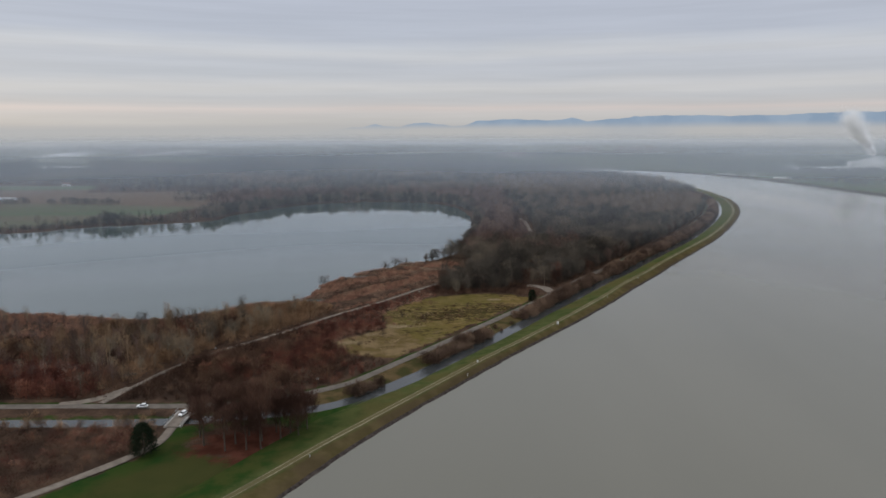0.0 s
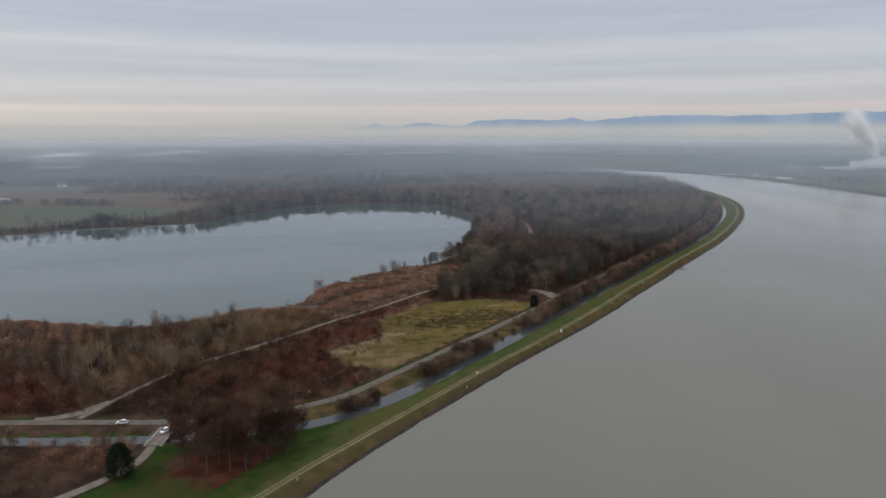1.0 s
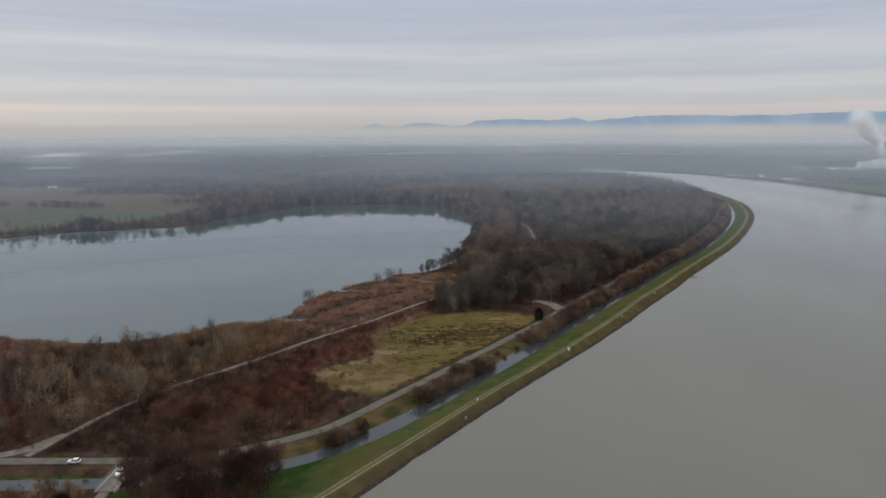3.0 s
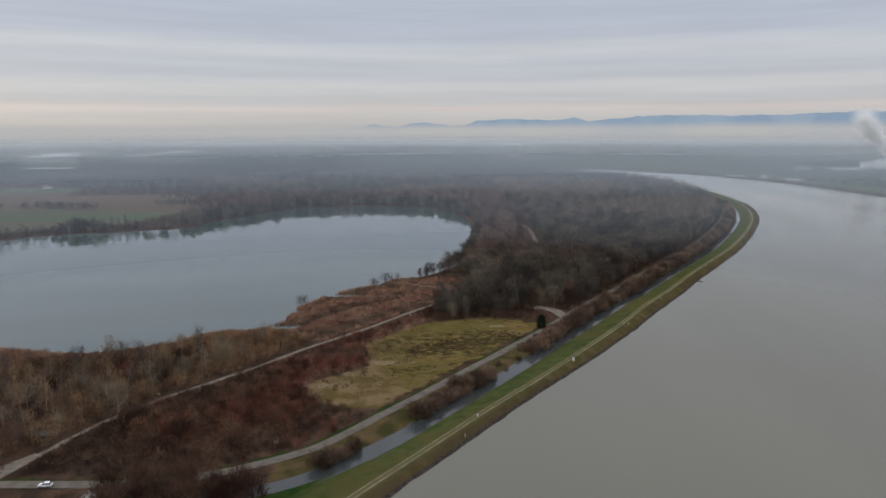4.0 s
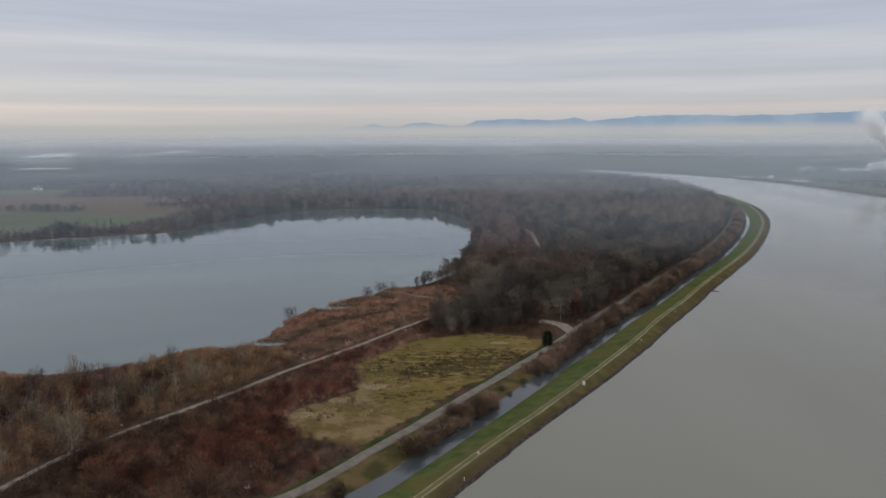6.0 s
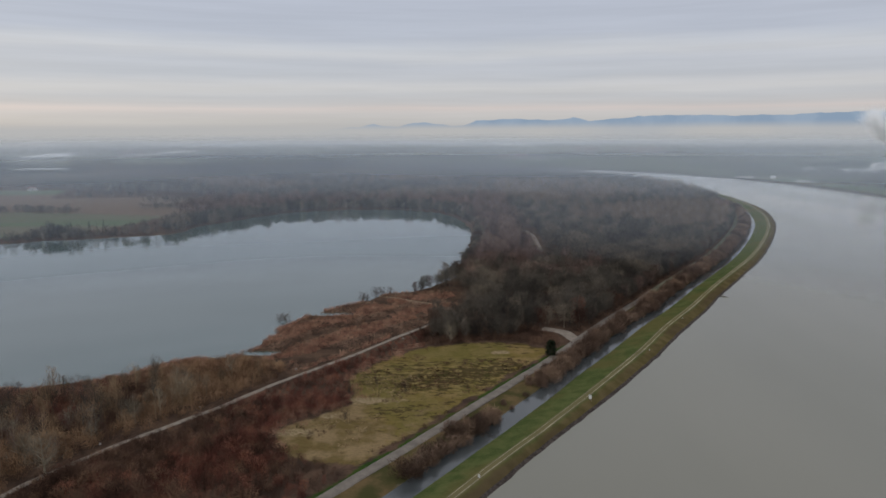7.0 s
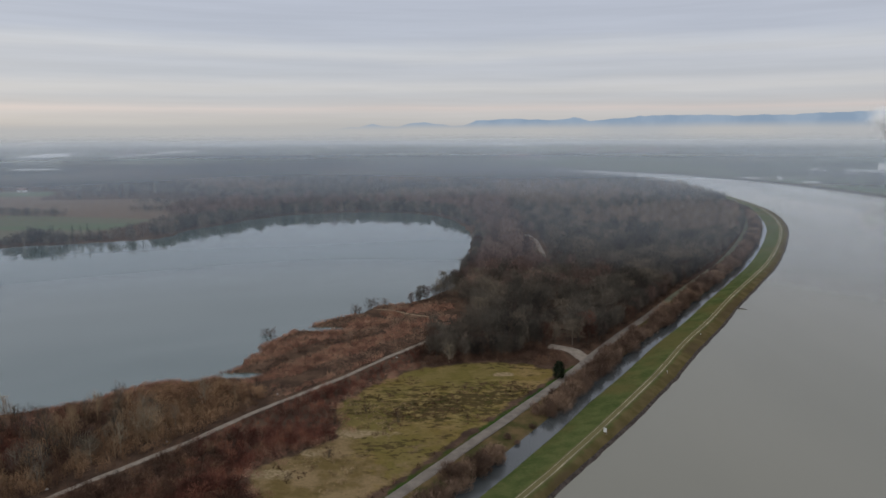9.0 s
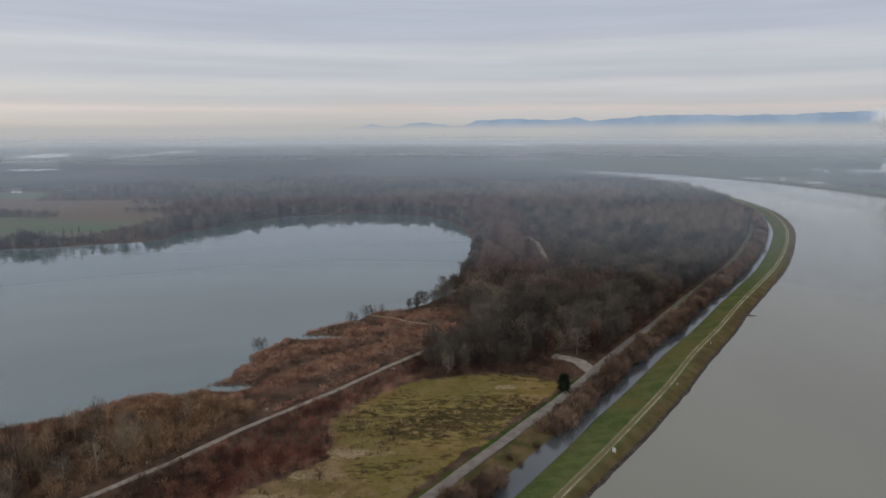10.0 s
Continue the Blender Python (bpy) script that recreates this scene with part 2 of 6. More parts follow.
    bump = n.add("ShaderNodeBump", {"Strength": 0.5, "Distance": 0.3, "Height": fine}).outputs[0]
    n.add("ShaderNodeOutputMaterial", {0: n.add("ShaderNodeBsdfPrincipled", {"Base Color": c, "Roughness": 0.95, "Specular IOR Level": 0.0, "Normal": bump}).outputs[0]})
    return m


def dike_material():
    m = bpy.data.materials.new("dike_grass")
    n = Nodes(m)
    pos = n.add("ShaderNodeNewGeometry").outputs["Position"]
    across = n.add("ShaderNodeAttribute", attribute_name="across").outputs["Fac"]
    fine, mid, broad = n.noise(pos, 1.1, 4.0), n.noise(pos, 0.16, 5.0), n.noise(pos, 0.03, 4.0)
    green = n.mix(n.span(mid, 0.35, 0.65), rgb(0.040, 0.056, 0.018), rgb(0.068, 0.078, 0.028))
    green = n.mix(n.span(broad, 0.46, 0.64, 0.0, 0.8), green, rgb(0.078, 0.068, 0.026))
    green = n.mix(n.span(fine, 0.45, 0.75, 0.0, 0.35), green, rgb(0.11, 0.092, 0.044))
    dry = n.mix(n.span(mid, 0.35, 0.65), rgb(0.066, 0.054, 0.022), rgb(0.094, 0.072, 0.034))
    dry = n.mix(n.span(broad, 0.42, 0.6, 0.0, 0.6), dry, rgb(0.058, 0.042, 0.025))
    wob = n.math("MULTIPLY", n.math("SUBTRACT", n.noise(pos, 0.35, 4.0), 0.5), 2.6)
    park = n.add("ShaderNodeAttribute", attribute_name="park").outputs["Fac"]
    turf = n.mix(n.span(mid, 0.35, 0.62), rgb(0.018, 0.042, 0.010), rgb(0.040, 0.050, 0.014))
    turf = n.mix(n.span(broad, 0.45, 0.62, 0.0, 0.7), turf, rgb(0.056, 0.050, 0.018))
    green = n.mix(n.math("MULTIPLY", park, n.span(across, 1.0, 7.0)), green, turf)
    side = n.span(n.math("ADD", across, wob), -3.2, -0.7)
    c = n.mix(side, dry, green)
    # trodden, paler turf between and beside the wheel ruts
    off = n.math("ABSOLUTE", n.math("ADD", across, n.math("MULTIPLY", wob, 0.25)))
    c = n.mix(n.span(off, 1.9, 0.7, 0.0, 0.75), c, rgb(0.120, 0.100, 0.052))
    bump = n.add("ShaderNodeBump", {"Strength": 0.5, "Distance": 0.15, "Height": fine}).outputs[0]
    n.add("ShaderNodeOutputMaterial", {0: n.add("ShaderNodeBsdfPrincipled", {"Base Color": c, "Roughness": 0.95, "Specular IOR Level": 0.0, "Normal": bump}).outputs[0]})
    return m


def haze_sheet_material(name, col, thick, low, full, top, gone, glow=0.0):
    """Painted haze for a see-through sheet: nothing at the ground, thickest at middle height, gone above."""
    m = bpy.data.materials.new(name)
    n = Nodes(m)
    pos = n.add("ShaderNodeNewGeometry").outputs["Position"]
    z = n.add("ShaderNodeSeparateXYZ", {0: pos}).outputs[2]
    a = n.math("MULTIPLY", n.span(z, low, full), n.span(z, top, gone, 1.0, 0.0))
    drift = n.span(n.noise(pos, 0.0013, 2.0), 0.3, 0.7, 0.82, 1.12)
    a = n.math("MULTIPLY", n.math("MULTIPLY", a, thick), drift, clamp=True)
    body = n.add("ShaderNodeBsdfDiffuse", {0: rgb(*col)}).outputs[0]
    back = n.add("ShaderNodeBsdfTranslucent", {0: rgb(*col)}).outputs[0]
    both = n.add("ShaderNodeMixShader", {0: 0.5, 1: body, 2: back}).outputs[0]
    # far sheets emit their haze brightness, without a real source
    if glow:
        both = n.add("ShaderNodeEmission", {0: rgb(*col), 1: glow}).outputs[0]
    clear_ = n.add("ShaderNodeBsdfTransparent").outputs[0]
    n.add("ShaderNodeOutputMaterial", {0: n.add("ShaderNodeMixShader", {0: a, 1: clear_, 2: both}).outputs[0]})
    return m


from mathutils.kdtree import KDTree


# ---- mesh helpers ----
def fast_mesh(name, verts, faces, mat, corners=3):
    verts, faces = np.asarray(verts, np.float32), np.asarray(faces, np.int32)
    me = bpy.data.meshes.new(name)
    me.vertices.add(len(verts))
    me.vertices.foreach_set("co", verts.ravel())
    me.loops.add(faces.size)
    me.loops.foreach_set("vertex_index", faces.ravel())
    me.polygons.add(len(faces))
    me.polygons.foreach_set("loop_start", np.arange(0, faces.size, corners, dtype=np.int32))
    me.update(calc_edges=True)
    me.validate()
    if mat:
        me.materials.append(mat)
    return me


def smooth(me):
    me.polygons.foreach_set("use_smooth", np.ones(len(me.polygons), bool))
    return me


def spline(points, n=10):
    p = np.array(points, float)
    p = np.vstack([2 * p[0] - p[1], p, 2 * p[-1] - p[-2]])
    t = (np.arange(n) / n)[:, None]
    out = [0.5 * (2 * b + (c - a) * t + (2 * a - 5 * b + 4 * c - d) * t * t + (3 * b - a - 3 * c + d) * t ** 3)
           for a, b, c, d in zip(p, p[1:], p[2:], p[3:])]
    return np.vstack(out + [p[-2:-1]])


def along(c):
    return np.r_[0, np.cumsum(np.linalg.norm(np.diff(c, axis=0), axis=1))]


def evenly(c, step):
    s = along(c)
    q = np.linspace(0, s[-1], max(2, int(s[-1] / step)))
    return np.stack([np.interp(q, s, c[:, 0]), np.interp(q, s, c[:, 1])], 1)


def normals(c):
    t = np.gradient(c, axis=0)
    t /= np.linalg.norm(t, axis=1)[:, None]
    return np.stack([-t[:, 1], t[:, 0]], 1)


TREES = {}


def near(pts, c):
    """Distance to a polyline, the length along it, and the side (positive to its left)."""
    key = (len(c), round(float(c.sum()), 3))
    if key not in TREES:
        e = evenly(c, 1.5)
        kd = KDTree(len(e))
        for i, (x, y) in enumerate(e):
            kd.insert((x, y, 0), i)
        kd.balance()
        TREES[key] = (e, kd, along(e))
    e, kd, s = TREES[key]
    idx = np.fromiter((kd.find((x, y, 0))[1] for x, y in pts.tolist()), int, len(pts))
    best, at, side = np.full(len(pts), 1e9), np.zeros(len(pts)), np.ones(len(pts))
    for k0 in (idx - 1, idx):
        k0 = np.clip(k0, 0, len(e) - 2)
        a, d = e[k0], e[k0 + 1] - e[k0]
        l2 = (d * d).sum(axis=1)
        t = np.clip(((pts - a) * d).sum(axis=1) / l2, 0, 1)
        v = pts - a - t[:, None] * d
        q = np.hypot(v[:, 0], v[:, 1])
        k = q < best
        best[k], at[k] = q[k], (s[k0] + t * np.sqrt(l2))[k]
        side[k] = np.sign(d[:, 0] * v[:, 1] - d[:, 1] * v[:, 0])[k]
    return best, at, side


def inside(pts, poly):
    hit = np.zeros(len(pts), bool)
    x, y = pts[:, 0], pts[:, 1]
    for (x0, y0), (x1, y1) in zip(poly, np.roll(poly, -1, axis=0)):
        if y0 != y1:
            hit ^= ((y0 > y) != (y1 > y)) & (x < (x1 - x0) * (y - y0) / (y1 - y0) + x0)
    return hit


def depth_in(pts, poly):
    """How far inside a closed outline (negative outside)."""
    d = near(pts, np.vstack([poly, poly[:1]]))[0]
    return np.where(inside(pts, poly), d, -d)


def in_lake(p):
    """How far inside the lake, with its ragged shore."""
    x, y = p[:, 0], p[:, 1]
    rag = np.sin(x * 0.17 + 1.3 * np.sin(y * 0.11)) * np.sin(y * 0.15 + 0.7) * 2.2 + np.sin(x * 0.43 + 2 * np.sin(y * 0.31)) * 0.9
    return depth_in(p, LAKE) + rag


# ---- the plan ----
# waterline of the river's near bank, from behind the start round the far bend
BANK = spline([(-190, -90), (-140, 0), (-105, 65), (-62, 140), (-45, 171), (-27, 204), (3, 250), (35, 297), (63, 334), (97, 381), (122, 419),
               (148.2, 456), (181, 506), (211.5, 550), (251, 608), (294, 680), (336, 757), (364, 815), (391, 882), (413, 955), (427, 1036),
               (436, 1130), (428, 1260), (396, 1400), (330, 1560), (225, 1720), (60, 1860), (-200, 1960)], 8)
BANK_S0 = float(along(BANK)[np.argmin(np.hypot(BANK[:, 0] + 62, BANK[:, 1] - 140))]) - 40.0
FAR_BANK = spline([(800, -300), (760, 0), (735, 300), (705, 650), (668, 960), (655, 1110), (648, 1245), (622, 1390), (582, 1530),
                   (528, 1625), (430, 1750), (255, 1930), (60, 2060), (-200, 2140)], 8)
RIVER = np.vstack([BANK, FAR_BANK[::-1]])
LAKE = np.vstack([spline([(-900, 520), (-640, 460), (-420, 402), (-251, 366), (-204, 357), (-165, 348), (-144, 353), (-123, 370), (-107, 382), (-95, 384), (-84, 399),
                          (-79, 420), (-76, 438), (-71, 452), (-52, 474), (-42, 485), (-29, 503), (-9, 511), (9, 545), (17, 590),
                          (23, 633), (30, 700), (32, 740), (29, 815), (15, 880)], 6),
                  spline([(-7, 922), (-53, 945), (-111, 950), (-180, 925), (-215, 880), (-234, 840), (-256, 800), (-258, 756), (-293, 736),
                          (-336, 720), (-376, 704), (-437, 660), (-560, 625), (-720, 620), (-900, 640)], 6)])
CANAL = spline([(-330, 219), (-240, 220), (-157, 220.3), (-120, 220.3), (-96, 221.5), (-70, 226), (-50, 230.8), (-37.4, 237.8), (-27, 247.2), (-18, 257.5)], 8)
ROAD = spline([(-330, 231), (-240, 232), (-164, 233), (-122, 233), (-92, 233.2), (-70, 237), (-53.5, 244.4), (-39, 254), (-29.6, 265), (-20, 278.6)], 8)
TRAIL = spline([(-128, 236), (-123, 252), (-116, 273), (-101, 298), (-91, 311), (-77, 329), (-64, 349), (-50, 367), (-33, 389), (-19, 410), (-3, 432), (6, 447)], 8)
LANE = spline([(-93, 232), (-93, 216), (-93, 204), (-97, 195), (-106, 183), (-117, 170), (-138, 148), (-165, 122)], 8)
JUNCTION = spline([(54.8, 424.6), (63.5, 419.4), (67.5, 410.4), (69.7, 401.2)], 6)
SEDGE_BAND = spline([(-66.0, 405.0), (-54.0, 420.0), (-40.0, 434.0), (-24.0, 447.0)], 6)
REED_PATH = spline([(-34, 492), (-23, 488), (-12, 480), (-1, 474), (4, 462)], 6)
FOREST_WALK = spline([(84, 640), (87, 661), (89, 700), (90, 730), (86, 760)], 6)
# crest of the dike and edges of the ditch: distance from the waterline along it
D_AT = [0, 60, 90, 120, 160, 200, 232, 270, 300, 350, 400, 500, 700, 800, 880, 1000, 2600]
D_CREST = [13, 11.5, 8.8, 6.6, 5.4, 4.6, 3.4, 4.5, 5.2, 6.1, 6.8, 6.6, 6.2, 7.0, 8.8, 11, 11]
D_TOE = [27, 25.5, 24.5, 23.4, 17.8, 16.4, 16.0, 17.6, 19.2, 20, 19.4, 18.6, 20, 20.6, 22.5, 25, 25]
D_FOOT = [0.05, 0.05, 0.05, 0.0, -1.05, -1.05, -1.05, -1.05, -1.05, -1.05, -1.05, -1.05, -1.05, -1.05, -1.05, -1.05, -1.05]


def bank_offset(at, dist):
    """A line at a distance to the left of the waterline, for lengths along it."""
    c = evenly(BANK, 4.0)
    s, n = along(c) - BANK_S0, normals(c)
    k = np.array([np.kron(np.ones(5) / 5, [1])])[0]
    n = np.stack([np.convolve(np.pad(n[:, i], 2, mode="edge"), k, mode="valid") for i in (0, 1)], 1)
    pick = (s >= at[0]) & (s <= at[-1])
    return (c + n * np.interp(s, at, dist)[:, None])[pick]


DITCH = np.vstack([CANAL[:-1], bank_offset([171, 200, 231, 262, 290, 343, 400, 500, 640, 750, 850, 1000, 1500], [20.4, 19.6, 19.5, 21, 22.8, 23.4, 22.4, 21.6, 22, 22.8, 25, 28, 28])])
DITCH_W = 2.9
ROAD = np.vstack([ROAD[:-1], bank_offset([182, 200, 220, 245, 270, 300, 340, 500, 700, 1000, 1600], [34.8, 34, 33.6, 34.2, 35.2, 35.6, 37.4, 37.0, 38.5, 40, 40])])
POOLS = [((-1600, 2860), 75, 150), ((-1690, 3120), 85, 170), ((-1278, 2950), 55, 150), ((-1270, 3200), 55, 160), ((-1262, 3430), 50, 150), ((-1430, 4470), 120, 70), ((-1080, 1908), 66, 42)]
PONDS = [((-134, 268), 6, 2.6), ((-79, 390), 11, 3.6), ((-58, 456), 15, 3.6), ((-160, 252), 6, 2.2)]


def land_height(p):
    """Height of the land sheet at points of the plan."""
    h = 0.18 * (np.sin(p[:, 0] * 0.11 + 2 * np.sin(p[:, 1] * 0.05)) * np.sin(p[:, 1] * 0.09))
    h = np.where((p[:, 1] < 1100) & (np.abs(p[:, 0]) < 700), h, 0.0)
    h = np.minimum(h, np.clip(-0.8 - 0.35 * in_lake(p), -3.0, 9))
    h = np.minimum(h, np.clip(-0.8 - 0.35 * depth_in(p, RIVER), -4.0, 9))
    d = near(p, DITCH)[0]
    h = np.minimum(h, np.clip(-0.8 + 0.45 * (d - DITCH_W), -2.2, 9))
    for (x, y), a, b in PONDS:
        q = np.hypot((p[:, 0] - x) / a, (p[:, 1] - y) / b)
        h = np.minimum(h, np.clip(-0.8 + (q - 1) * b * 0.6, -1.6, 9))
    d, s, side = near(p, BANK)
    s = s - BANK_S0
    toe, foot = np.interp(s, D_AT, D_TOE), np.interp(s, D_AT, D_FOOT)
    under = np.clip(foot - 0.25 - 0.5 * (toe + 1.0 - d), -4.0, 9)
    return np.where((side > 0) & (d < toe + 4), np.minimum(h, under), h)


LAWN = np.array([(-93, 214), (-60, 226), (-40, 234), (-10, 265), (40, 320), (-40, 160), (-120, 60), (-165, 100), (-150, 132), (-117, 166), (-95, 194)], float)
MEADOW = np.array([(53, 391), (41, 401.5), (21.6, 402.5), (6.9, 399), (-4, 397), (-16, 385), (-26, 372), (-31, 362), (-33.5, 353), (-30, 340), (-29, 331), (-37, 322.5), (-45, 317.5), (-51, 309),
                   (-51, 300), (-44, 291), (-32, 286.5), (-20, 285), (-13.5, 291), (-11, 296), (2, 314.5), (16, 335), (32.5, 357), (47, 377)], float)
HEATH = np.array([(-27, 362), (-14, 372), (2, 374), (20, 381), (40, 379), (43, 370), (28, 345), (12, 340), (-10, 344), (-18, 352)], float)
FIELD_A = np.array([(-1000, 900), (-900, 1260), (-640, 1250), (-590, 1110), (-430, 1125), (-345, 1075), (-318, 905), (-345, 775), (-460, 695), (-900, 660)], float)
WOODS = np.array([(16, 440), (0, 430), (-1, 412), (6, 407), (22, 408), (36, 409), (44, 424), (57, 428), *bank_offset([345, 1900], [42.5, 42.5])[::3], (-220, 1920), (-900, 1950), (-1500, 1900), (-1500, 1330), (-760, 1290), (-600, 1200), (-420, 1150), (-330, 1090),
                  (-318, 905), (-250, 860), (-228, 905), (-190, 950), (-110, 975), (-45, 968), (0, 945), (24, 890), (38, 815), (41, 740), (40, 700), (33, 635), (26, 590), (18, 545), (0, 514), (16, 500), (20, 470)], float)


SHEET = {}


def on_land(p):
    """Height of the built land sheet at points of the plan."""
    p = np.asarray(p, float)
    i = np.clip(np.searchsorted(SHEET["x"], p[:, 0]) - 1, 0, len(SHEET["x"]) - 2)
    j = np.clip(np.searchsorted(SHEET["y"], p[:, 1]) - 1, 0, len(SHEET["y"]) - 2)
    x0, x1, y0, y1 = SHEET["x"][i], SHEET["x"][i + 1], SHEET["y"][j], SHEET["y"][j + 1]
    a, b = (p[:, 0] - x0) / (x1 - x0), (p[:, 1] - y0) / (y1 - y0)
    z = SHEET["z"]
    return (z[j, i] * (1 - a) + z[j, i + 1] * a) * (1 - b) + (z[j + 1, i] * (1 - a) + z[j + 1, i + 1] * a) * b


def build_ground():
    ax = np.unique(np.r_[-4200:-1200:150, -1200:-330:22, -330:-170:8, -170:160:2.5, 160:470:5, 470:760:12, 760:1500:45, 1500:4201:150].astype(float))
    ay = np.unique(np.r_[-500:60:35, 60:160:5, 160:520:2.5, 520:1000:8, 1000:1300:12, 1300:2200:30, 2200:4701:100].astype(float))
    gx, gy = np.meshgrid(ax, ay)
    p = np.stack([gx.ravel(), gy.ravel()], 1)
    v = np.c_[p, land_height(p)]
    SHEET.update(x=ax, y=ay, z=v[:, 2].reshape(gx.shape))
    i = np.arange(len(p)).reshape(gx.shape)
    f = np.stack([i[:-1, :-1], i[:-1, 1:], i[1:, 1:], i[1:, :-1]], -1).reshape(-1, 4)
    me = smooth(fast_mesh("ground", v, f, ground_material(), 4))

    def weights(key, val):
        me.attributes.new(key, "FLOAT", "POINT").data.foreach_set("value", np.clip(val, 0, 1).astype(np.float32))

    road_d = near(p, ROAD)[0]
    verge = 0.5 + (3.4 - road_d) / 6 - np.clip((p[:, 1] - 395) / 30, 0, 1) - 0.55 * inside(p, np.vstack([ROAD, DITCH[::-1]]))
    canal_d = near(p, DITCH)[0]
    west = np.where((p[:, 0] < -50) & (p[:, 1] > 220), 0.42 + (4.5 - canal_d) / 6, 0)
    lawn = np.maximum(0.5 + depth_in(p, LAWN) / 6, np.maximum(verge, west))
    grove = np.hypot((p[:, 0] + 64) / 19, (p[:, 1] - 206) / 12)
    lawn = np.minimum(lawn, (grove - 0.6) * 1.2)
    weights("lawn", np.where(p[:, 1] < 1200, lawn, 0))
    strip_ = np.where((p[:, 1] < 1150) & (p[:, 0] > -48), 0.62 * inside(p, np.vstack([ROAD, DITCH[::-1]])), 0)
    weights("ploughed", (p[:, 0] < 0) * (0.5 + (p[:, 1] - 935 + 0.2 * (p[:, 0] + 560)) / 30) * (p[:, 1] < 1160))
    weights("fallen", 1.15 - 0.62 * np.hypot((p[:, 0] + 63) / 17, (p[:, 1] - 203) / 11))
    weights("rough", strip_ * 1.4)
    weights("meadow", 0.5 + np.minimum(depth_in(p, MEADOW), road_d - 5.5) / 7)
    weights("heath", 0.5 + depth_in(p, HEATH) / 12)
    bare = [(30, 388.3, 6.0, 2.0), (-22, 334, 10, 3.2), (-46, 307, 7, 3.2), (-36, 321, 6, 2.4)]
    weights("sand", np.max([0.95 - 0.5 * np.hypot((p[:, 0] - x) / a, (p[:, 1] - y) / b) for x, y, a, b in bare], axis=0))
    fd, _, fs = near(p, FAR_BANK)
    east = 0.5 - fs * fd / 30
    t_ = (p[:, 0] + 48) * 0.6 + (p[:, 1] - 296) * 0.8
    weights("straw", (depth_in(p, MEADOW) > -3) * (0.5 + (42 + 12 * np.sin(p[:, 0] * 0.13) - t_) / 60))
    weights("field", np.maximum(0.5 + depth_in(p, FIELD_A) / 30, np.where(p[:, 1] < 2600, east, 0)))
    weights("far_plain", 0.5 + (p[:, 1] - 1500) / 300)
    weights("mud", 0.5 + (-v[:, 2] - 0.75) / 1.6)
    tagged(new("ground", me), "flat brown land with leaf litter, grass and fields", "ground", kind="structure")


build_ground()


def sheet(name, outline, z, mat, label):
    me = bpy.data.meshes.new(name)
    bm = bmesh.new()
    bm.faces.new([bm.verts.new((x, y, z)) for x, y in outline])
    bmesh.ops.triangulate(bm, faces=bm.faces[:])
    bm.to_mesh(me)
    bm.free()
    me.materials.append(mat)
    return tagged(new(name, me), label, "water", kind="structure")


near_edge = bank_offset([-200, 2600], [2.2, 2.2])
far_edge = FAR_BANK + np.array([9.0, 5.0])
sheet("river", np.vstack([near_edge, far_edge[::-1]]), -0.8, M_RIVER, "wide calm grey-brown river in dull light")
sheet("lake", [(-1000, 500), (-640, 440), (-420, 385), (-200, 335), (-100, 372), (-62, 395), (-40, 440), (0, 490), (30, 540), (45, 700), (48, 830), (20, 950), (-60, 972), (-150, 972), (-245, 900), (-275, 800), (-350, 755), (-450, 700), (-600, 660), (-1000, 680)],
      -0.8, M_LAKE, "still blue-grey gravel-pit lake mirroring its far trees")


def ribbon(c, half, z, lift=0.0):
    """Strip along a line: vertices and quads."""
    n = normals(c)
    half = np.broadcast_to(half, (len(c),))[:, None]
    z = np.broadcast_to(z, (len(c),))
    v = np.vstack([np.c_[c + n * half, z + lift], np.c_[c - n * half, z + lift]])
    k = len(c)
    i = np.arange(k - 1)
    return v, np.stack([i, i + k, i + k + 1, i + 1], 1)


dc = evenly(DITCH, 5.0)
v, f = ribbon(dc, DITCH_W + 1.6, -0.8)
tagged(new("canal", fast_mesh("canal", v, f, M_CANAL, 4)), "narrow dark drainage canal beside the dike", "water", kind="structure")
for (x, y), a, b in PONDS:
    ang = np.linspace(0, 2 * np.pi, 20, endpoint=False)
    if y < 380:
        sheet("pond", np.stack([x + (a + 1) * np.cos(ang), y + (b + 1) * np.sin(ang)], 1), -0.8, M_LAKE, "small pale pond among leafless thickets")


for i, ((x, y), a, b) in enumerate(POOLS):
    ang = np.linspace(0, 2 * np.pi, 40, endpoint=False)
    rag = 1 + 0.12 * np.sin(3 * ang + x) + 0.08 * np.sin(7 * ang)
    sheet("pool", np.stack([x + a * rag * np.cos(ang), y + b * rag * np.sin(ang)], 1), 0.35 + 0.01 * i, M_POOL_SHINE, "distant gravel pool, its sky shine painted pale")


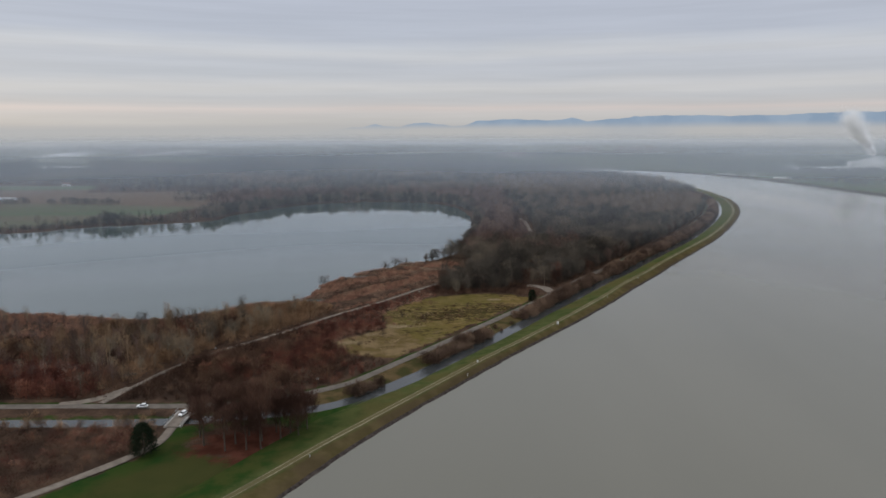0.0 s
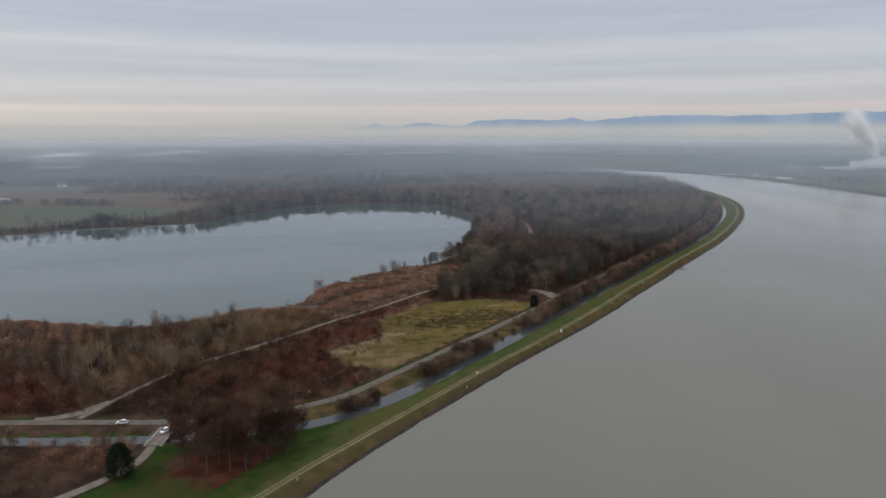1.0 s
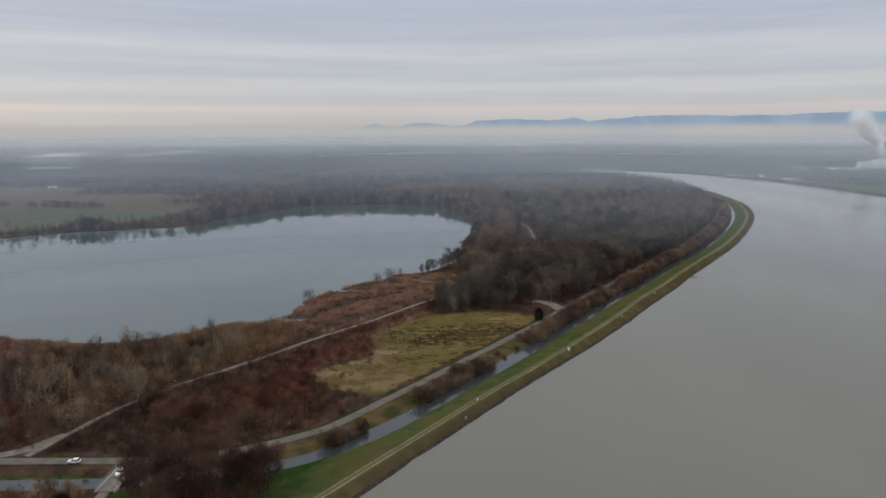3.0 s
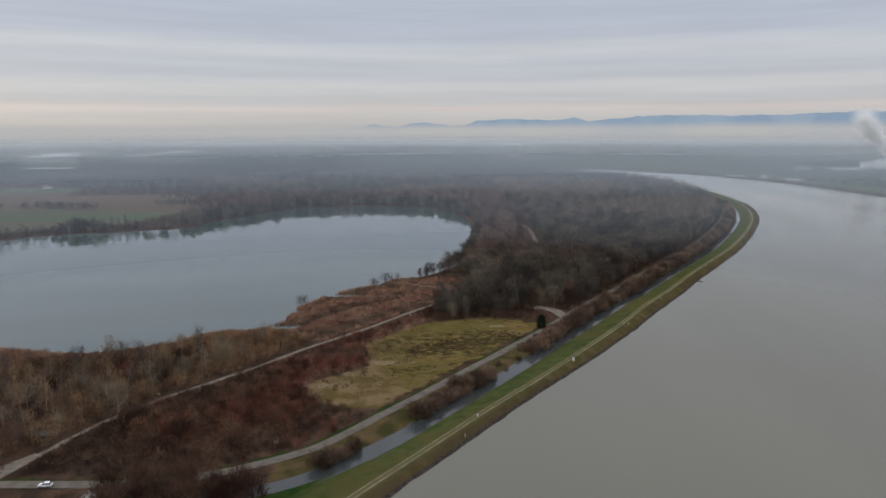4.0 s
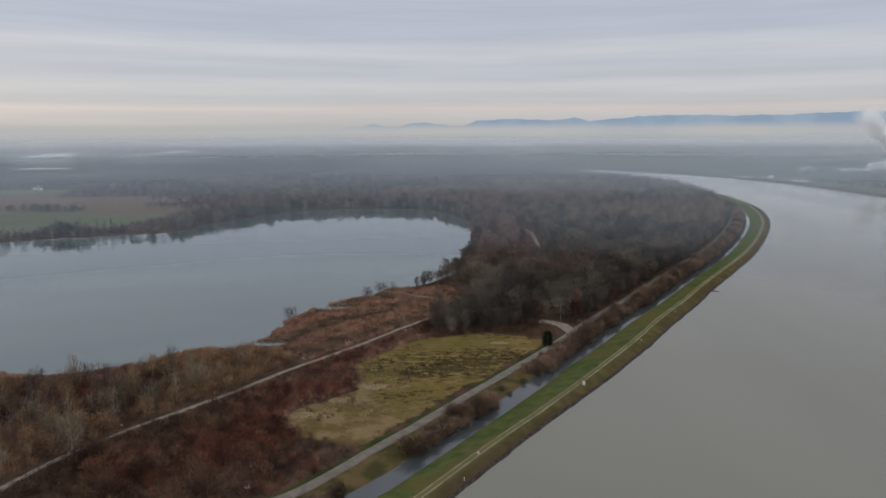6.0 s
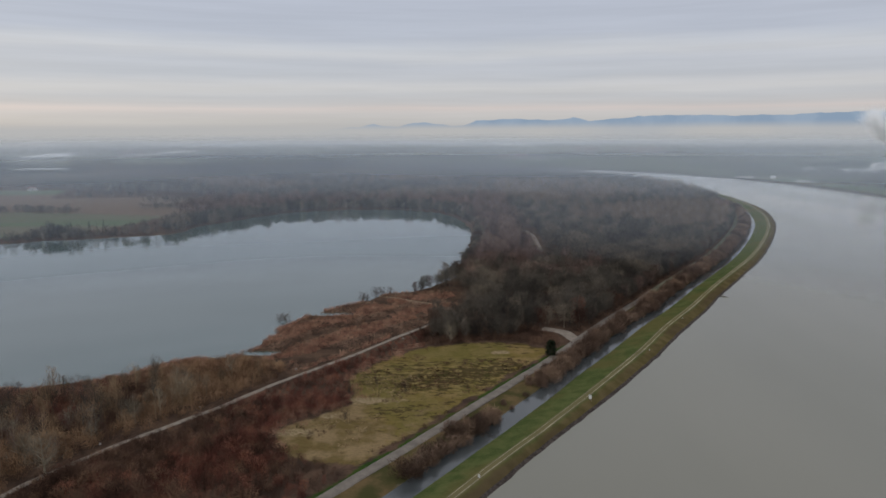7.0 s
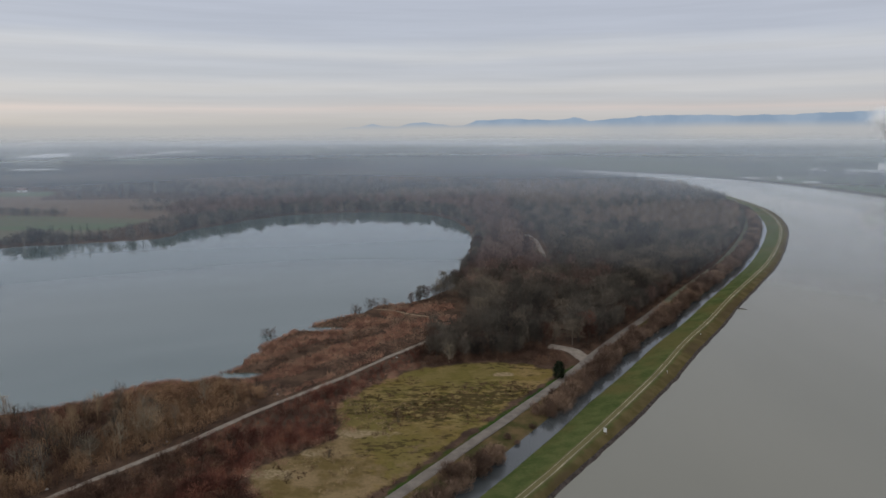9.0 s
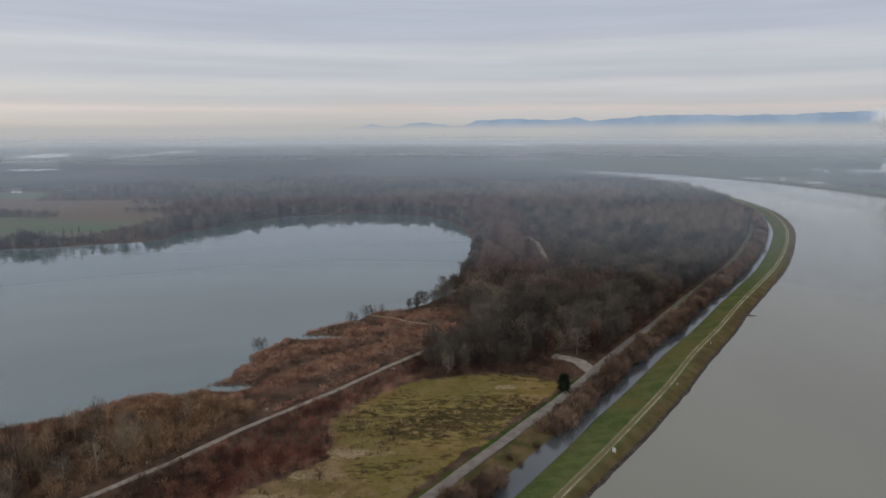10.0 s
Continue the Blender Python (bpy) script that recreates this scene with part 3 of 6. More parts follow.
def strip(name, c, half, z, mat, label, wobble=0.0, cat="road"):
    """A road bed with rounded shoulders."""
    c = evenly(c, 2.0)
    n = normals(c)
    rows, prof = [], [(-1.0, -0.15), (-0.94, 0.0), (-0.5, 0.04), (0.0, 0.06), (0.5, 0.04), (0.94, 0.0), (1.0, -0.15)]
    side = [1 + wobble * (np.interp(np.arange(len(c)), np.arange(0, len(c) + 3, 3), rng.uniform(-1, 1, len(np.arange(0, len(c) + 3, 3))))) for _ in (0, 1)]
    for a, dz in prof:
        k = side[0] if a < 0 else side[1]
        rows.append(np.c_[c + n * (a * half * k)[:, None], np.broadcast_to(z + dz, (len(c),))])
    m = len(c)
    v = np.vstack(rows)
    f = np.vstack([np.stack([j * m + np.arange(m - 1), j * m + np.arange(1, m), (j + 1) * m + np.arange(1, m), (j + 1) * m + np.arange(m - 1)], 1) for j in range(len(prof) - 1)])
    return tagged(new(name, smooth(fast_mesh(name, v, f[:, ::-1], mat, 4))), label, cat, kind="structure")


cut = int(np.argmin(np.hypot(ROAD[:, 0] - 128, ROAD[:, 1] - 505)))
strip("road", ROAD[:cut + 1], 2.0, 0.22, M_ROAD, "narrow grey service road along the drainage canal", 0.05)
strip("road", ROAD[cut:], 1.8, 0.215, M_TURF_ROAD, "half overgrown grey-green track between wood and bushes", 0.12)
strip("trail", TRAIL, 1.1, 0.20, M_GRAVEL, "pale gravel trail through brown thickets", 0.24)
strip("fork", spline([(-143, 234.8), (-136, 237), (-129, 242), (-124, 251)], 6), 2.3, 0.2, M_GRAVEL, "worn gravel fork where trail and road meet", 0.25)
strip("reed_path", REED_PATH, 0.6, 0.25, simple("trodden_straw", (0.21, 0.15, 0.10), 0.95, 0.25, 0.5), "pale trodden path through dry reeds", 0.3)
strip("lane", LANE, 1.65, 0.25, M_GRAVEL, "pale gravel lane from the bridge to the dike", 0.10)
strip("junction", JUNCTION, 3.3, 0.19, M_GRAVEL, "pale gravel turn-off into the wood", 0.2)
strip("forest_walk", FOREST_WALK, 2.2, 0.2, M_GRAVEL, "pale gravel walk inside the leafless wood", 0.2)


def build_dike():
    c = evenly(BANK, 3.0)
    s, n = along(c) - BANK_S0, normals(c)
    keep = s < 1750
    c, s, n = c[keep], s[keep], n[keep]
    crest, toe, foot = (np.interp(s, D_AT, q) for q in (D_CREST, D_TOE, D_FOOT))
    rough = np.interp(np.arange(len(c)), np.arange(len(c)), np.convolve(rng.normal(0, 0.42, len(c)), (0.25, 0.5, 0.25), "same"))
    out = np.interp(s, [0, 130, 175, 230, 300, 360, 450, 700, 1200], [0, 0, 1.0, 1.7, 1.7, 1.3, 0.8, 0.4, 0.0])
    rows = [(-6 - out, -3.2 + 0 * s), (-0.3 - out + rough * 0.8, -0.95 + 0 * s), (0.5 - out + rough * 0.7, -0.5 + 0 * s), (1.2 - out + rough * 0.4, -0.15 + 0 * s),
            ((crest + out - 1.9) * 0.55 - out, 0.72 + 0 * s), (crest - 2.1, 1.40 + 0 * s), (crest - 0.9, 1.5 + 0 * s), (crest, 1.53 + 0 * s), (crest + 0.9, 1.5 + 0 * s), (crest + 2.1, 1.40 + 0 * s),
            (crest + 2.1 + (toe - crest - 2.1) * 0.33, 1.40 + (foot - 1.4) * 0.30), (crest + 2.1 + (toe - crest - 2.1) * 0.66, 1.40 + (foot - 1.4) * 0.66), (toe, foot), (toe + 2.5, foot - 1.2)]
    m = len(c)
    v = np.vstack([np.c_[c + n * o[:, None], z] for o, z in rows])
    acr = np.concatenate([o - crest for o, z in rows])
    f = np.vstack([np.stack([j * m + np.arange(m - 1), j * m + np.arange(1, m), (j + 1) * m + np.arange(1, m), (j + 1) * m + np.arange(m - 1)], 1) for j in range(len(rows) - 1)])
    me = fast_mesh("dike", v, f, dike_material(), 4)
    me.materials.append(M_RIPRAP)
    idx = np.zeros(len(f), np.int32)
    idx[:3 * (m - 1)] = 1
    me.polygons.foreach_set("material_index", idx)
    me.attributes.new("across", "FLOAT", "POINT").data.foreach_set("value", acr.astype(np.float32))
    me.attributes.new("park", "FLOAT", "POINT").data.foreach_set("value", np.tile(np.clip((150 - s) / 60, 0, 1), len(rows)).astype(np.float32))
    smooth(me)
    tagged(new("dike", me), "long grassy river dike with a stony waterside edge", "dike", kind="structure")
    # two wheel ruts on the crest
    for dx in (-0.85, 0.85):
        half = 0.28 + 0.13 * np.interp(np.arange(m), np.arange(0, m + 5, 5), rng.uniform(-1, 1, len(np.arange(0, m + 5, 5))))
        half *= 0.62 if dx > 0 else 1.0
        half *= np.clip(0.7 + (s - 150) / 900, 0.7, 1.2)
        v2, f2 = ribbon(c + n * (crest + dx)[:, None], half, 1.535)
        tagged(new("wheel_rut", fast_mesh("wheel_rut", v2, f2[:, ::-1], M_RUT, 4)), "pale worn gravel wheel rut along the dike crest", "track", kind="structure")


build_dike()


def build_far_bank():
    """The stone-edged embankment on the river's other side."""
    c = evenly(FAR_BANK, 8.0)
    n = -normals(c)
    m = len(c)
    rows = [(-5.0, -2.4), (0.0, -0.9), (2.2, 0.3), (5.0, 1.6), (9.0, 1.7), (16.0, 0.1), (18.0, -0.5)]
    rag = rng.normal(0, 0.7, m)
    v = np.vstack([np.c_[c + n * (o + (rag if o < 3 else 0 * rag))[:, None], np.full(m, z)] for o, z in rows])
    f = np.vstack([np.stack([j * m + np.arange(m - 1), (j + 1) * m + np.arange(m - 1), (j + 1) * m + np.arange(1, m), j * m + np.arange(1, m)], 1) for j in range(len(rows) - 1)])
    me = smooth(fast_mesh("embankment", v, f, bpy.data.materials["dike_grass"], 4))
    me.materials.append(M_RIPRAP)
    idx = np.zeros(len(f), np.int32)
    idx[:3 * (m - 1)] = 1
    me.polygons.foreach_set("material_index", idx)
    me.attributes.new("across", "FLOAT", "POINT").data.foreach_set("value", np.full(len(v), -3.0, np.float32))
    tagged(new("embankment", me), "low stone-edged embankment beyond the river", "dike", kind="structure")


build_far_bank()

# ---- mountains and painted haze ----
# self-lit hills: the blue of distance haze is painted into their emission
M_HILL_GLOW = bpy.data.materials.new("hazy_hills_glow")
nh = Nodes(M_HILL_GLOW)
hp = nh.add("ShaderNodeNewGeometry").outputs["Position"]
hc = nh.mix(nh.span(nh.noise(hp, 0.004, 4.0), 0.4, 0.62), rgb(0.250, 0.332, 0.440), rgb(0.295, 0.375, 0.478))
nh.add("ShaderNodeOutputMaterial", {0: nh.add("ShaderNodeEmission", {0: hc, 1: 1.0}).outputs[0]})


def build_hills():
    px = np.array([-700, -520, -340, -240, -170, -145, -121, -100, -75, -50, -30, 0, 15, 38, 60, 90, 127, 170, 198, 214, 232, 246, 261, 338, 346, 356, 420, 520, 620, 690, 784, 1000, 1400], float)
    up_ = np.array([-9, -9, -9, -4, 4, 5, 11, 6.5, 5.5, 12, 13, 9, 6.5, 6.5, 16, 16.5, 18, 17, 15, 17, 20.5, 18.5, 13.8, 20.5, 23.8, 21.8, 24, 22.5, 24, 27.5, 29, 31, 24], float)
    a = np.arange(-700, 1401, 4.0)
    h = np.interp(a, px, up_) + 0.5 * np.sin(a * 0.07) + 0.35 * np.sin(a * 0.19 + 1)
    dist = 4760.0
    x, top = 3 + a / 1184 * dist * 0.985, 100 + h / 1184 * dist
    v, f = [], []
    for k, (dy, s_) in enumerate([(0, 0.0), (14, 0.6), (30, 1.0), (60, 0.55), (90, 0.0)]):
        v.append(np.c_[x, np.full(len(a), 70 + dist + dy), top * s_ - (4 if s_ == 0 else 0)])
    m = len(a)
    f = np.vstack([np.stack([j * m + np.arange(m - 1), j * m + np.arange(1, m), (j + 1) * m + np.arange(1, m), (j + 1) * m + np.arange(m - 1)], 1) for j in range(4)])
    tagged(new("backdrop", smooth(fast_mesh("backdrop", np.vstack(v), f, M_HILL_GLOW, 4))), "low self-lit mountain backdrop painted hazy blue", "mountains", kind="structure")


build_hills()


# curved upright sheet that carries the painted haze
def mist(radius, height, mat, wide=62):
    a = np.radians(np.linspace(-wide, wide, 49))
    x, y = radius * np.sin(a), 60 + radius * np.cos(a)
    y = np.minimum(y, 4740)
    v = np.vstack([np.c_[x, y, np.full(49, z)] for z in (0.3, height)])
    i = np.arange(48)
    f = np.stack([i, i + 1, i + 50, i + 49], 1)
    tagged(new("mist", smooth(fast_mesh("mist", v, f, mat, 4))), "see-through sheet of painted haze standing over the plain", "mist", kind="stuff")


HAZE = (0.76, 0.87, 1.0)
# see-through sheets imitate distance haze in steps; the last three glow
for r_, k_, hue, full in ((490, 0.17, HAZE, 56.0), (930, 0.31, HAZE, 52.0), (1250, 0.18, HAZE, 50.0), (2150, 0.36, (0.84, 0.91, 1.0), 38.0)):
    mist(r_, 170, haze_sheet_material("haze_veil", hue, k_, 0.0, full, 60.0, 90.0))
mist(2900, 170, haze_sheet_material("haze_veil", (0.35, 0.37, 0.39), 0.32, 0.0, 34.0, 46.0, 88.0, glow=1.0), 52)
mist(3600, 170, haze_sheet_material("haze_veil", (0.385, 0.40, 0.41), 0.60, 0.0, 30.0, 42.0, 92.0, glow=1.0), 50)
mist(4640, 420, haze_sheet_material("glowing_haze_bank", (0.465, 0.465, 0.465), 0.97, -6.0, 34.0, 96.0, 158.0, glow=1.0), 48)


# ---- plants ----
def tube(path, radii, sides=5):
    """A tapered limb along a path."""
    path, v, f = np.asarray(path, float), [], []
    ang = np.linspace(0, 2 * np.pi, sides, endpoint=False)
    for i, (p, r) in enumerate(zip(path, radii)):
        d = path[min(i + 1, len(path) - 1)] - path[max(i - 1, 0)]
        d /= np.linalg.norm(d)
        a = np.cross(d, (0.31, 0.95, 0.05))
        a /= np.linalg.norm(a)
        b = np.cross(d, a)
        v.append(p + r * (np.cos(ang)[:, None] * a + np.sin(ang)[:, None] * b))
    for i in range(len(path) - 1):
        for j in range(sides):
            k, q = i * sides + j, i * sides + (j + 1) % sides
            f += [(k, q, q + sides), (k, q + sides, k + sides)]
    return np.vstack(v), np.array(f)


def merged(bits):
    v, f, n = [], [], 0
    for a, b in bits:
        v.append(a)
        f.append(b + n)
        n += len(a)
    return np.vstack(v), np.vstack(f)


def slivers(start, ways, length, width):
    """Thin twigs: a narrow triangle from each start along its way."""
    n = len(start)
    ways = ways / np.linalg.norm(ways, axis=1)[:, None]
    side = np.cross(ways, rng.normal(size=(n, 3)))
    side /= np.linalg.norm(side, axis=1)[:, None] + 1e-9
    w_ = (side.T * width / 2).T
    v = np.stack([start - w_, start + w_, start + (ways.T * length).T], 1).reshape(-1, 3)
    return v, np.arange(3 * n).reshape(-1, 3)


def crown_twigs(n, h, wide, low=0.28, thin=0.16, reach=0.11):
    """Twigs that fill a loose crown of height h, denser towards its outside."""
    d = rng.normal(size=(n, 3))
    d /= np.linalg.norm(d, axis=1)[:, None]
    r = rng.uniform(0.1, 1.0, n) ** 0.38
    lump = 1 + 0.22 * np.sin(3.1 * d[:, 0] + 5 * d[:, 2]) + 0.18 * np.sin(4.7 * d[:, 1] - 3 * d[:, 2] + 1)
    mid, tall = (low + 1) / 2 * h, (1 - low) / 2 * h
    p = d * (r * lump)[:, None] * np.array([wide, wide, tall]) + np.array([0, 0, mid])
    way = (p - np.array([0, 0, low * h])) * np.array([1, 1, 0.8]) + rng.normal(size=(n, 3)) * h * 0.12 + np.array([0, 0, 0.10 * h])
    ln = rng.uniform(0.6, 1.3, n) * reach * h
    return slivers(p - way / np.linalg.norm(way, axis=1)[:, None] * ln[:, None] * 0.4, way, ln, thin * rng.uniform(0.6, 1.4, n))


def limbs_of(h, wide, n, r0, low=0.25):
    bits = []
    for i in range(n):
        z0 = h * rng.uniform(low, 0.75)
        a = i * 2.4 + rng.uniform(-0.4, 0.4)
        out = wide * rng.uniform(0.55, 0.95)
        rise = h * rng.uniform(0.12, 0.27)
        p = [(0.02 * h * math.cos(a) * 0, 0, z0), (out * 0.4 * math.cos(a), out * 0.4 * math.sin(a), z0 + rise * 0.45),
             (out * 0.8 * math.cos(a + 0.2), out * 0.8 * math.sin(a + 0.2), z0 + rise), (out * math.cos(a + 0.25), out * math.sin(a + 0.25), z0 + rise * 1.5)]
        k = r0 * (1 - z0 / h) * 0.7 + 0.02
        bits.append(tube(p, [k, k * 0.7, k * 0.4, k * 0.12], 4))
    return merged(bits)


def trunk_of(h, r0, lean=0.04, top=0.86):
    z = np.linspace(0, top * h, 6)
    bend = rng.normal(0, lean * h * 0.25, (6, 2)).cumsum(axis=0) * np.linspace(0, 1, 6)[:, None]
    path = np.c_[bend, z]
    path[0, 2] = -0.4
    rad = r0 * np.array([1.35, 1.0, 0.8, 0.58, 0.34, 0.10])
    return tube(path, rad, 6)


def part(name, vf, mat, parent, label=""):
    ob = new(name, fast_mesh(name, vf[0], vf[1], mat))
    ob.parent = parent
    return tagged(ob, label)


def make_tree(name, label, h, wide, mat, trunk_mat, n_twig, n_limb=9, low=0.28, thin=0.16, r0=0.24, bare=False):
    top = tagged(new(name), label, "tree", kind="thing")
    part("trunk", trunk_of(h, r0), trunk_mat, top)
    limbs = limbs_of(h, wide, n_limb, r0, low)
    if bare:
        part("limbs", limbs, trunk_mat, top, "pale bare limbs")
        part("crown", crown_twigs(n_twig, h, wide, low, thin), mat, top)
    else:
        part("crown", merged([limbs, crown_twigs(n_twig, h, wide, low, thin)]), mat, top)
    return top


def stems_of(h, wide, n, r=0.05):
    bits = []
    for i in range(n):
        a, o = rng.uniform(0, 6.3), wide * rng.uniform(0.2, 0.8)
        bits.append(tube([(0.15 * math.cos(a), 0.15 * math.sin(a), -0.3), (o * 0.5 * math.cos(a), o * 0.5 * math.sin(a), h * 0.4), (o * math.cos(a), o * math.sin(a), h * 0.8)], [r, r * 0.7, r * 0.2], 3))
    return merged(bits)


def bush_twigs(n, h, wide, thin=0.10):
    a, k = rng.uniform(0, 6.3, n), np.sqrt(rng.uniform(0, 1, n))
    z = h * rng.uniform(0.02, 0.85, n)
    r = wide * k * np.sqrt(np.clip(1.05 - (z / h - 0.35) ** 2 * 1.6, 0.1, 1))
    p = np.stack([r * np.cos(a), r * np.sin(a), z], 1)
    way = np.stack([np.cos(a) * k, np.sin(a) * k, 0.9 + 0 * a], 1) + rng.normal(size=(n, 3)) * 0.45
    return slivers(p, way, h * rng.uniform(0.16, 0.34, n), thin * rng.uniform(0.6, 1.4, n))


def brush_twigs(n, h, wide, thin):
    """A bush of several upright clumps of unequal height."""
    bits = []
    for i in range(7):
        v, f = bush_twigs(n // 7, h * rng.uniform(0.55, 1.05), wide * rng.uniform(0.35, 0.6), thin)
        a, r = i * 0.9 + rng.uniform(-0.4, 0.4), wide * rng.uniform(0.1, 0.75)
        bits.append((v + np.array([r * math.cos(a), r * math.sin(a), 0]), f))
    return merged(bits)


def make_bush(name, label, h, wide, mat, n=220, thin=0.10, brushy=False):
    top = tagged(new(name), label, "bush", kind="thing")
    part("stem", stems_of(h, wide, 9), M_TRUNK, top)
    part("crown", (brush_twigs if brushy else bush_twigs)(n, h, wide, thin), mat, top)
    return top


def settle(x, y, scale=1.0, tall=1.0, turn=None):
    z = float(on_land(np.array([(x, y)], float))[0])
    r = rng.uniform(0, 360) if turn is None else turn
    return pose(x, y, z, rng.uniform(-2, 2), rng.uniform(-2, 2), r) @ Matrix.Diagonal((scale, scale, scale * tall, 1))


def jitter(x0, x1, y0, y1, step):
    gx, gy = np.meshgrid(np.arange(x0, x1, step), np.arange(y0, y1, step))
    p = np.stack([gx.ravel(), gy.ravel()], 1)
    return p + rng.uniform(-0.48, 0.48, p.shape) * step


def clear_of(p, lines):
    ok = np.ones(len(p), bool)
    for c, d in lines:
        ok &= near(p, c)[0] > d
    return p[ok]


def wave(p, k, seed=0.0):
    """A slow patchiness of the plan, -1 to 1."""
    return 0.5 * (np.sin(p[:, 0] * k + 1.7 * np.sin(p[:, 1] * k * 0.8 + seed) + seed) + np.sin(p[:, 1] * k * 1.1 + 1.9 * np.sin(p[:, 0] * k * 0.7 - seed) + 2 * seed))


def off_pools(p):
    """Points of the plan that lie in no far pool."""
    ok = np.ones(len(p), bool)
    for (x, y), a, b in POOLS:
        far_ = math.hypot(x, y)
        on, off = (p[:, 0] * x + p[:, 1] * y) / far_, (p[:, 0] * y - p[:, 1] * x) / far_
        deep = max(a * abs(x), b * abs(y)) / far_ + 12
        ok &= (np.abs(off) > a + 6) | (on > far_ + deep) | (on < far_ * 0.85 - deep)
    return p[ok]


def joined(name, models, p, z, size, mat, label, cat, squeeze=(0.85, 1.2)):
    """Many plants of a few shapes as one mesh that nobody could count."""
    vs, fs, tone, n = [], [], [], 0
    pick = rng.integers(0, len(models), len(p))
    for m, (v, f) in enumerate(models):
        k = np.nonzero(pick == m)[0]
        if not len(k):
            continue
        a = rng.uniform(0, 6.283, len(k))
        s = size[k]
        t = s * rng.uniform(*squeeze, len(k))
        c, q = np.cos(a) * s, np.sin(a) * s
        x = v[None, :, 0] * c[:, None] - v[None, :, 1] * q[:, None] + p[k, 0][:, None]
        y = v[None, :, 0] * q[:, None] + v[None, :, 1] * c[:, None] + p[k, 1][:, None]
        h = v[None, :, 2] * t[:, None] + z[k][:, None]
        vs.append(np.stack([x, y, h], -1).reshape(-1, 3))
        fs.append((f[None] + (np.arange(len(k)) * len(v))[:, None, None]).reshape(-1, 3) + n)
        tone.append(np.repeat(rng.uniform(0, 1, len(k)), len(v)))
        n += len(v) * len(k)
    me = fast_mesh(name, np.vstack(vs), np.vstack(fs), mat)
    me.attributes.new("plant", "FLOAT", "POINT").data.foreach_set("value", np.concatenate(tone).astype(np.float32))
    return tagged(new(name, me), label, cat, kind="stuff")


def wood_model(h, wide, n, thin, low=0.28, reach=0.11):
    """A tree of a dense wood: bare trunk, five limbs, loose twigs."""
    trunk = tube([(0, 0, -0.5), (0.2, 0.1, h * 0.5), (0.1, -0.1, h * 0.85)], [0.22, 0.15, 0.04], 3)
    a = rng.uniform(0, 6.3, 6)
    way = np.stack([np.cos(a), np.sin(a), rng.uniform(0.8, 1.8, 6)], 1)
    limbs = slivers(np.stack([0 * a, 0 * a, h * rng.uniform(0.3, 0.6, 6)], 1), way, h * rng.uniform(0.3, 0.42, 6), np.full(6, 0.28))
    return merged([trunk, limbs, crown_twigs(n, h, wide, low, thin, reach)])


PALE_WOOD = np.array([(72, 1032), (100, 1289), (270, 1253), (296, 984), (340, 830), (262, 655), (209, 692), (140, 790), (109, 956)], float)
ROADS = [(ROAD, 3.2), (TRAIL, 2.6), (LANE, 2.8), (JUNCTION, 3.6)]


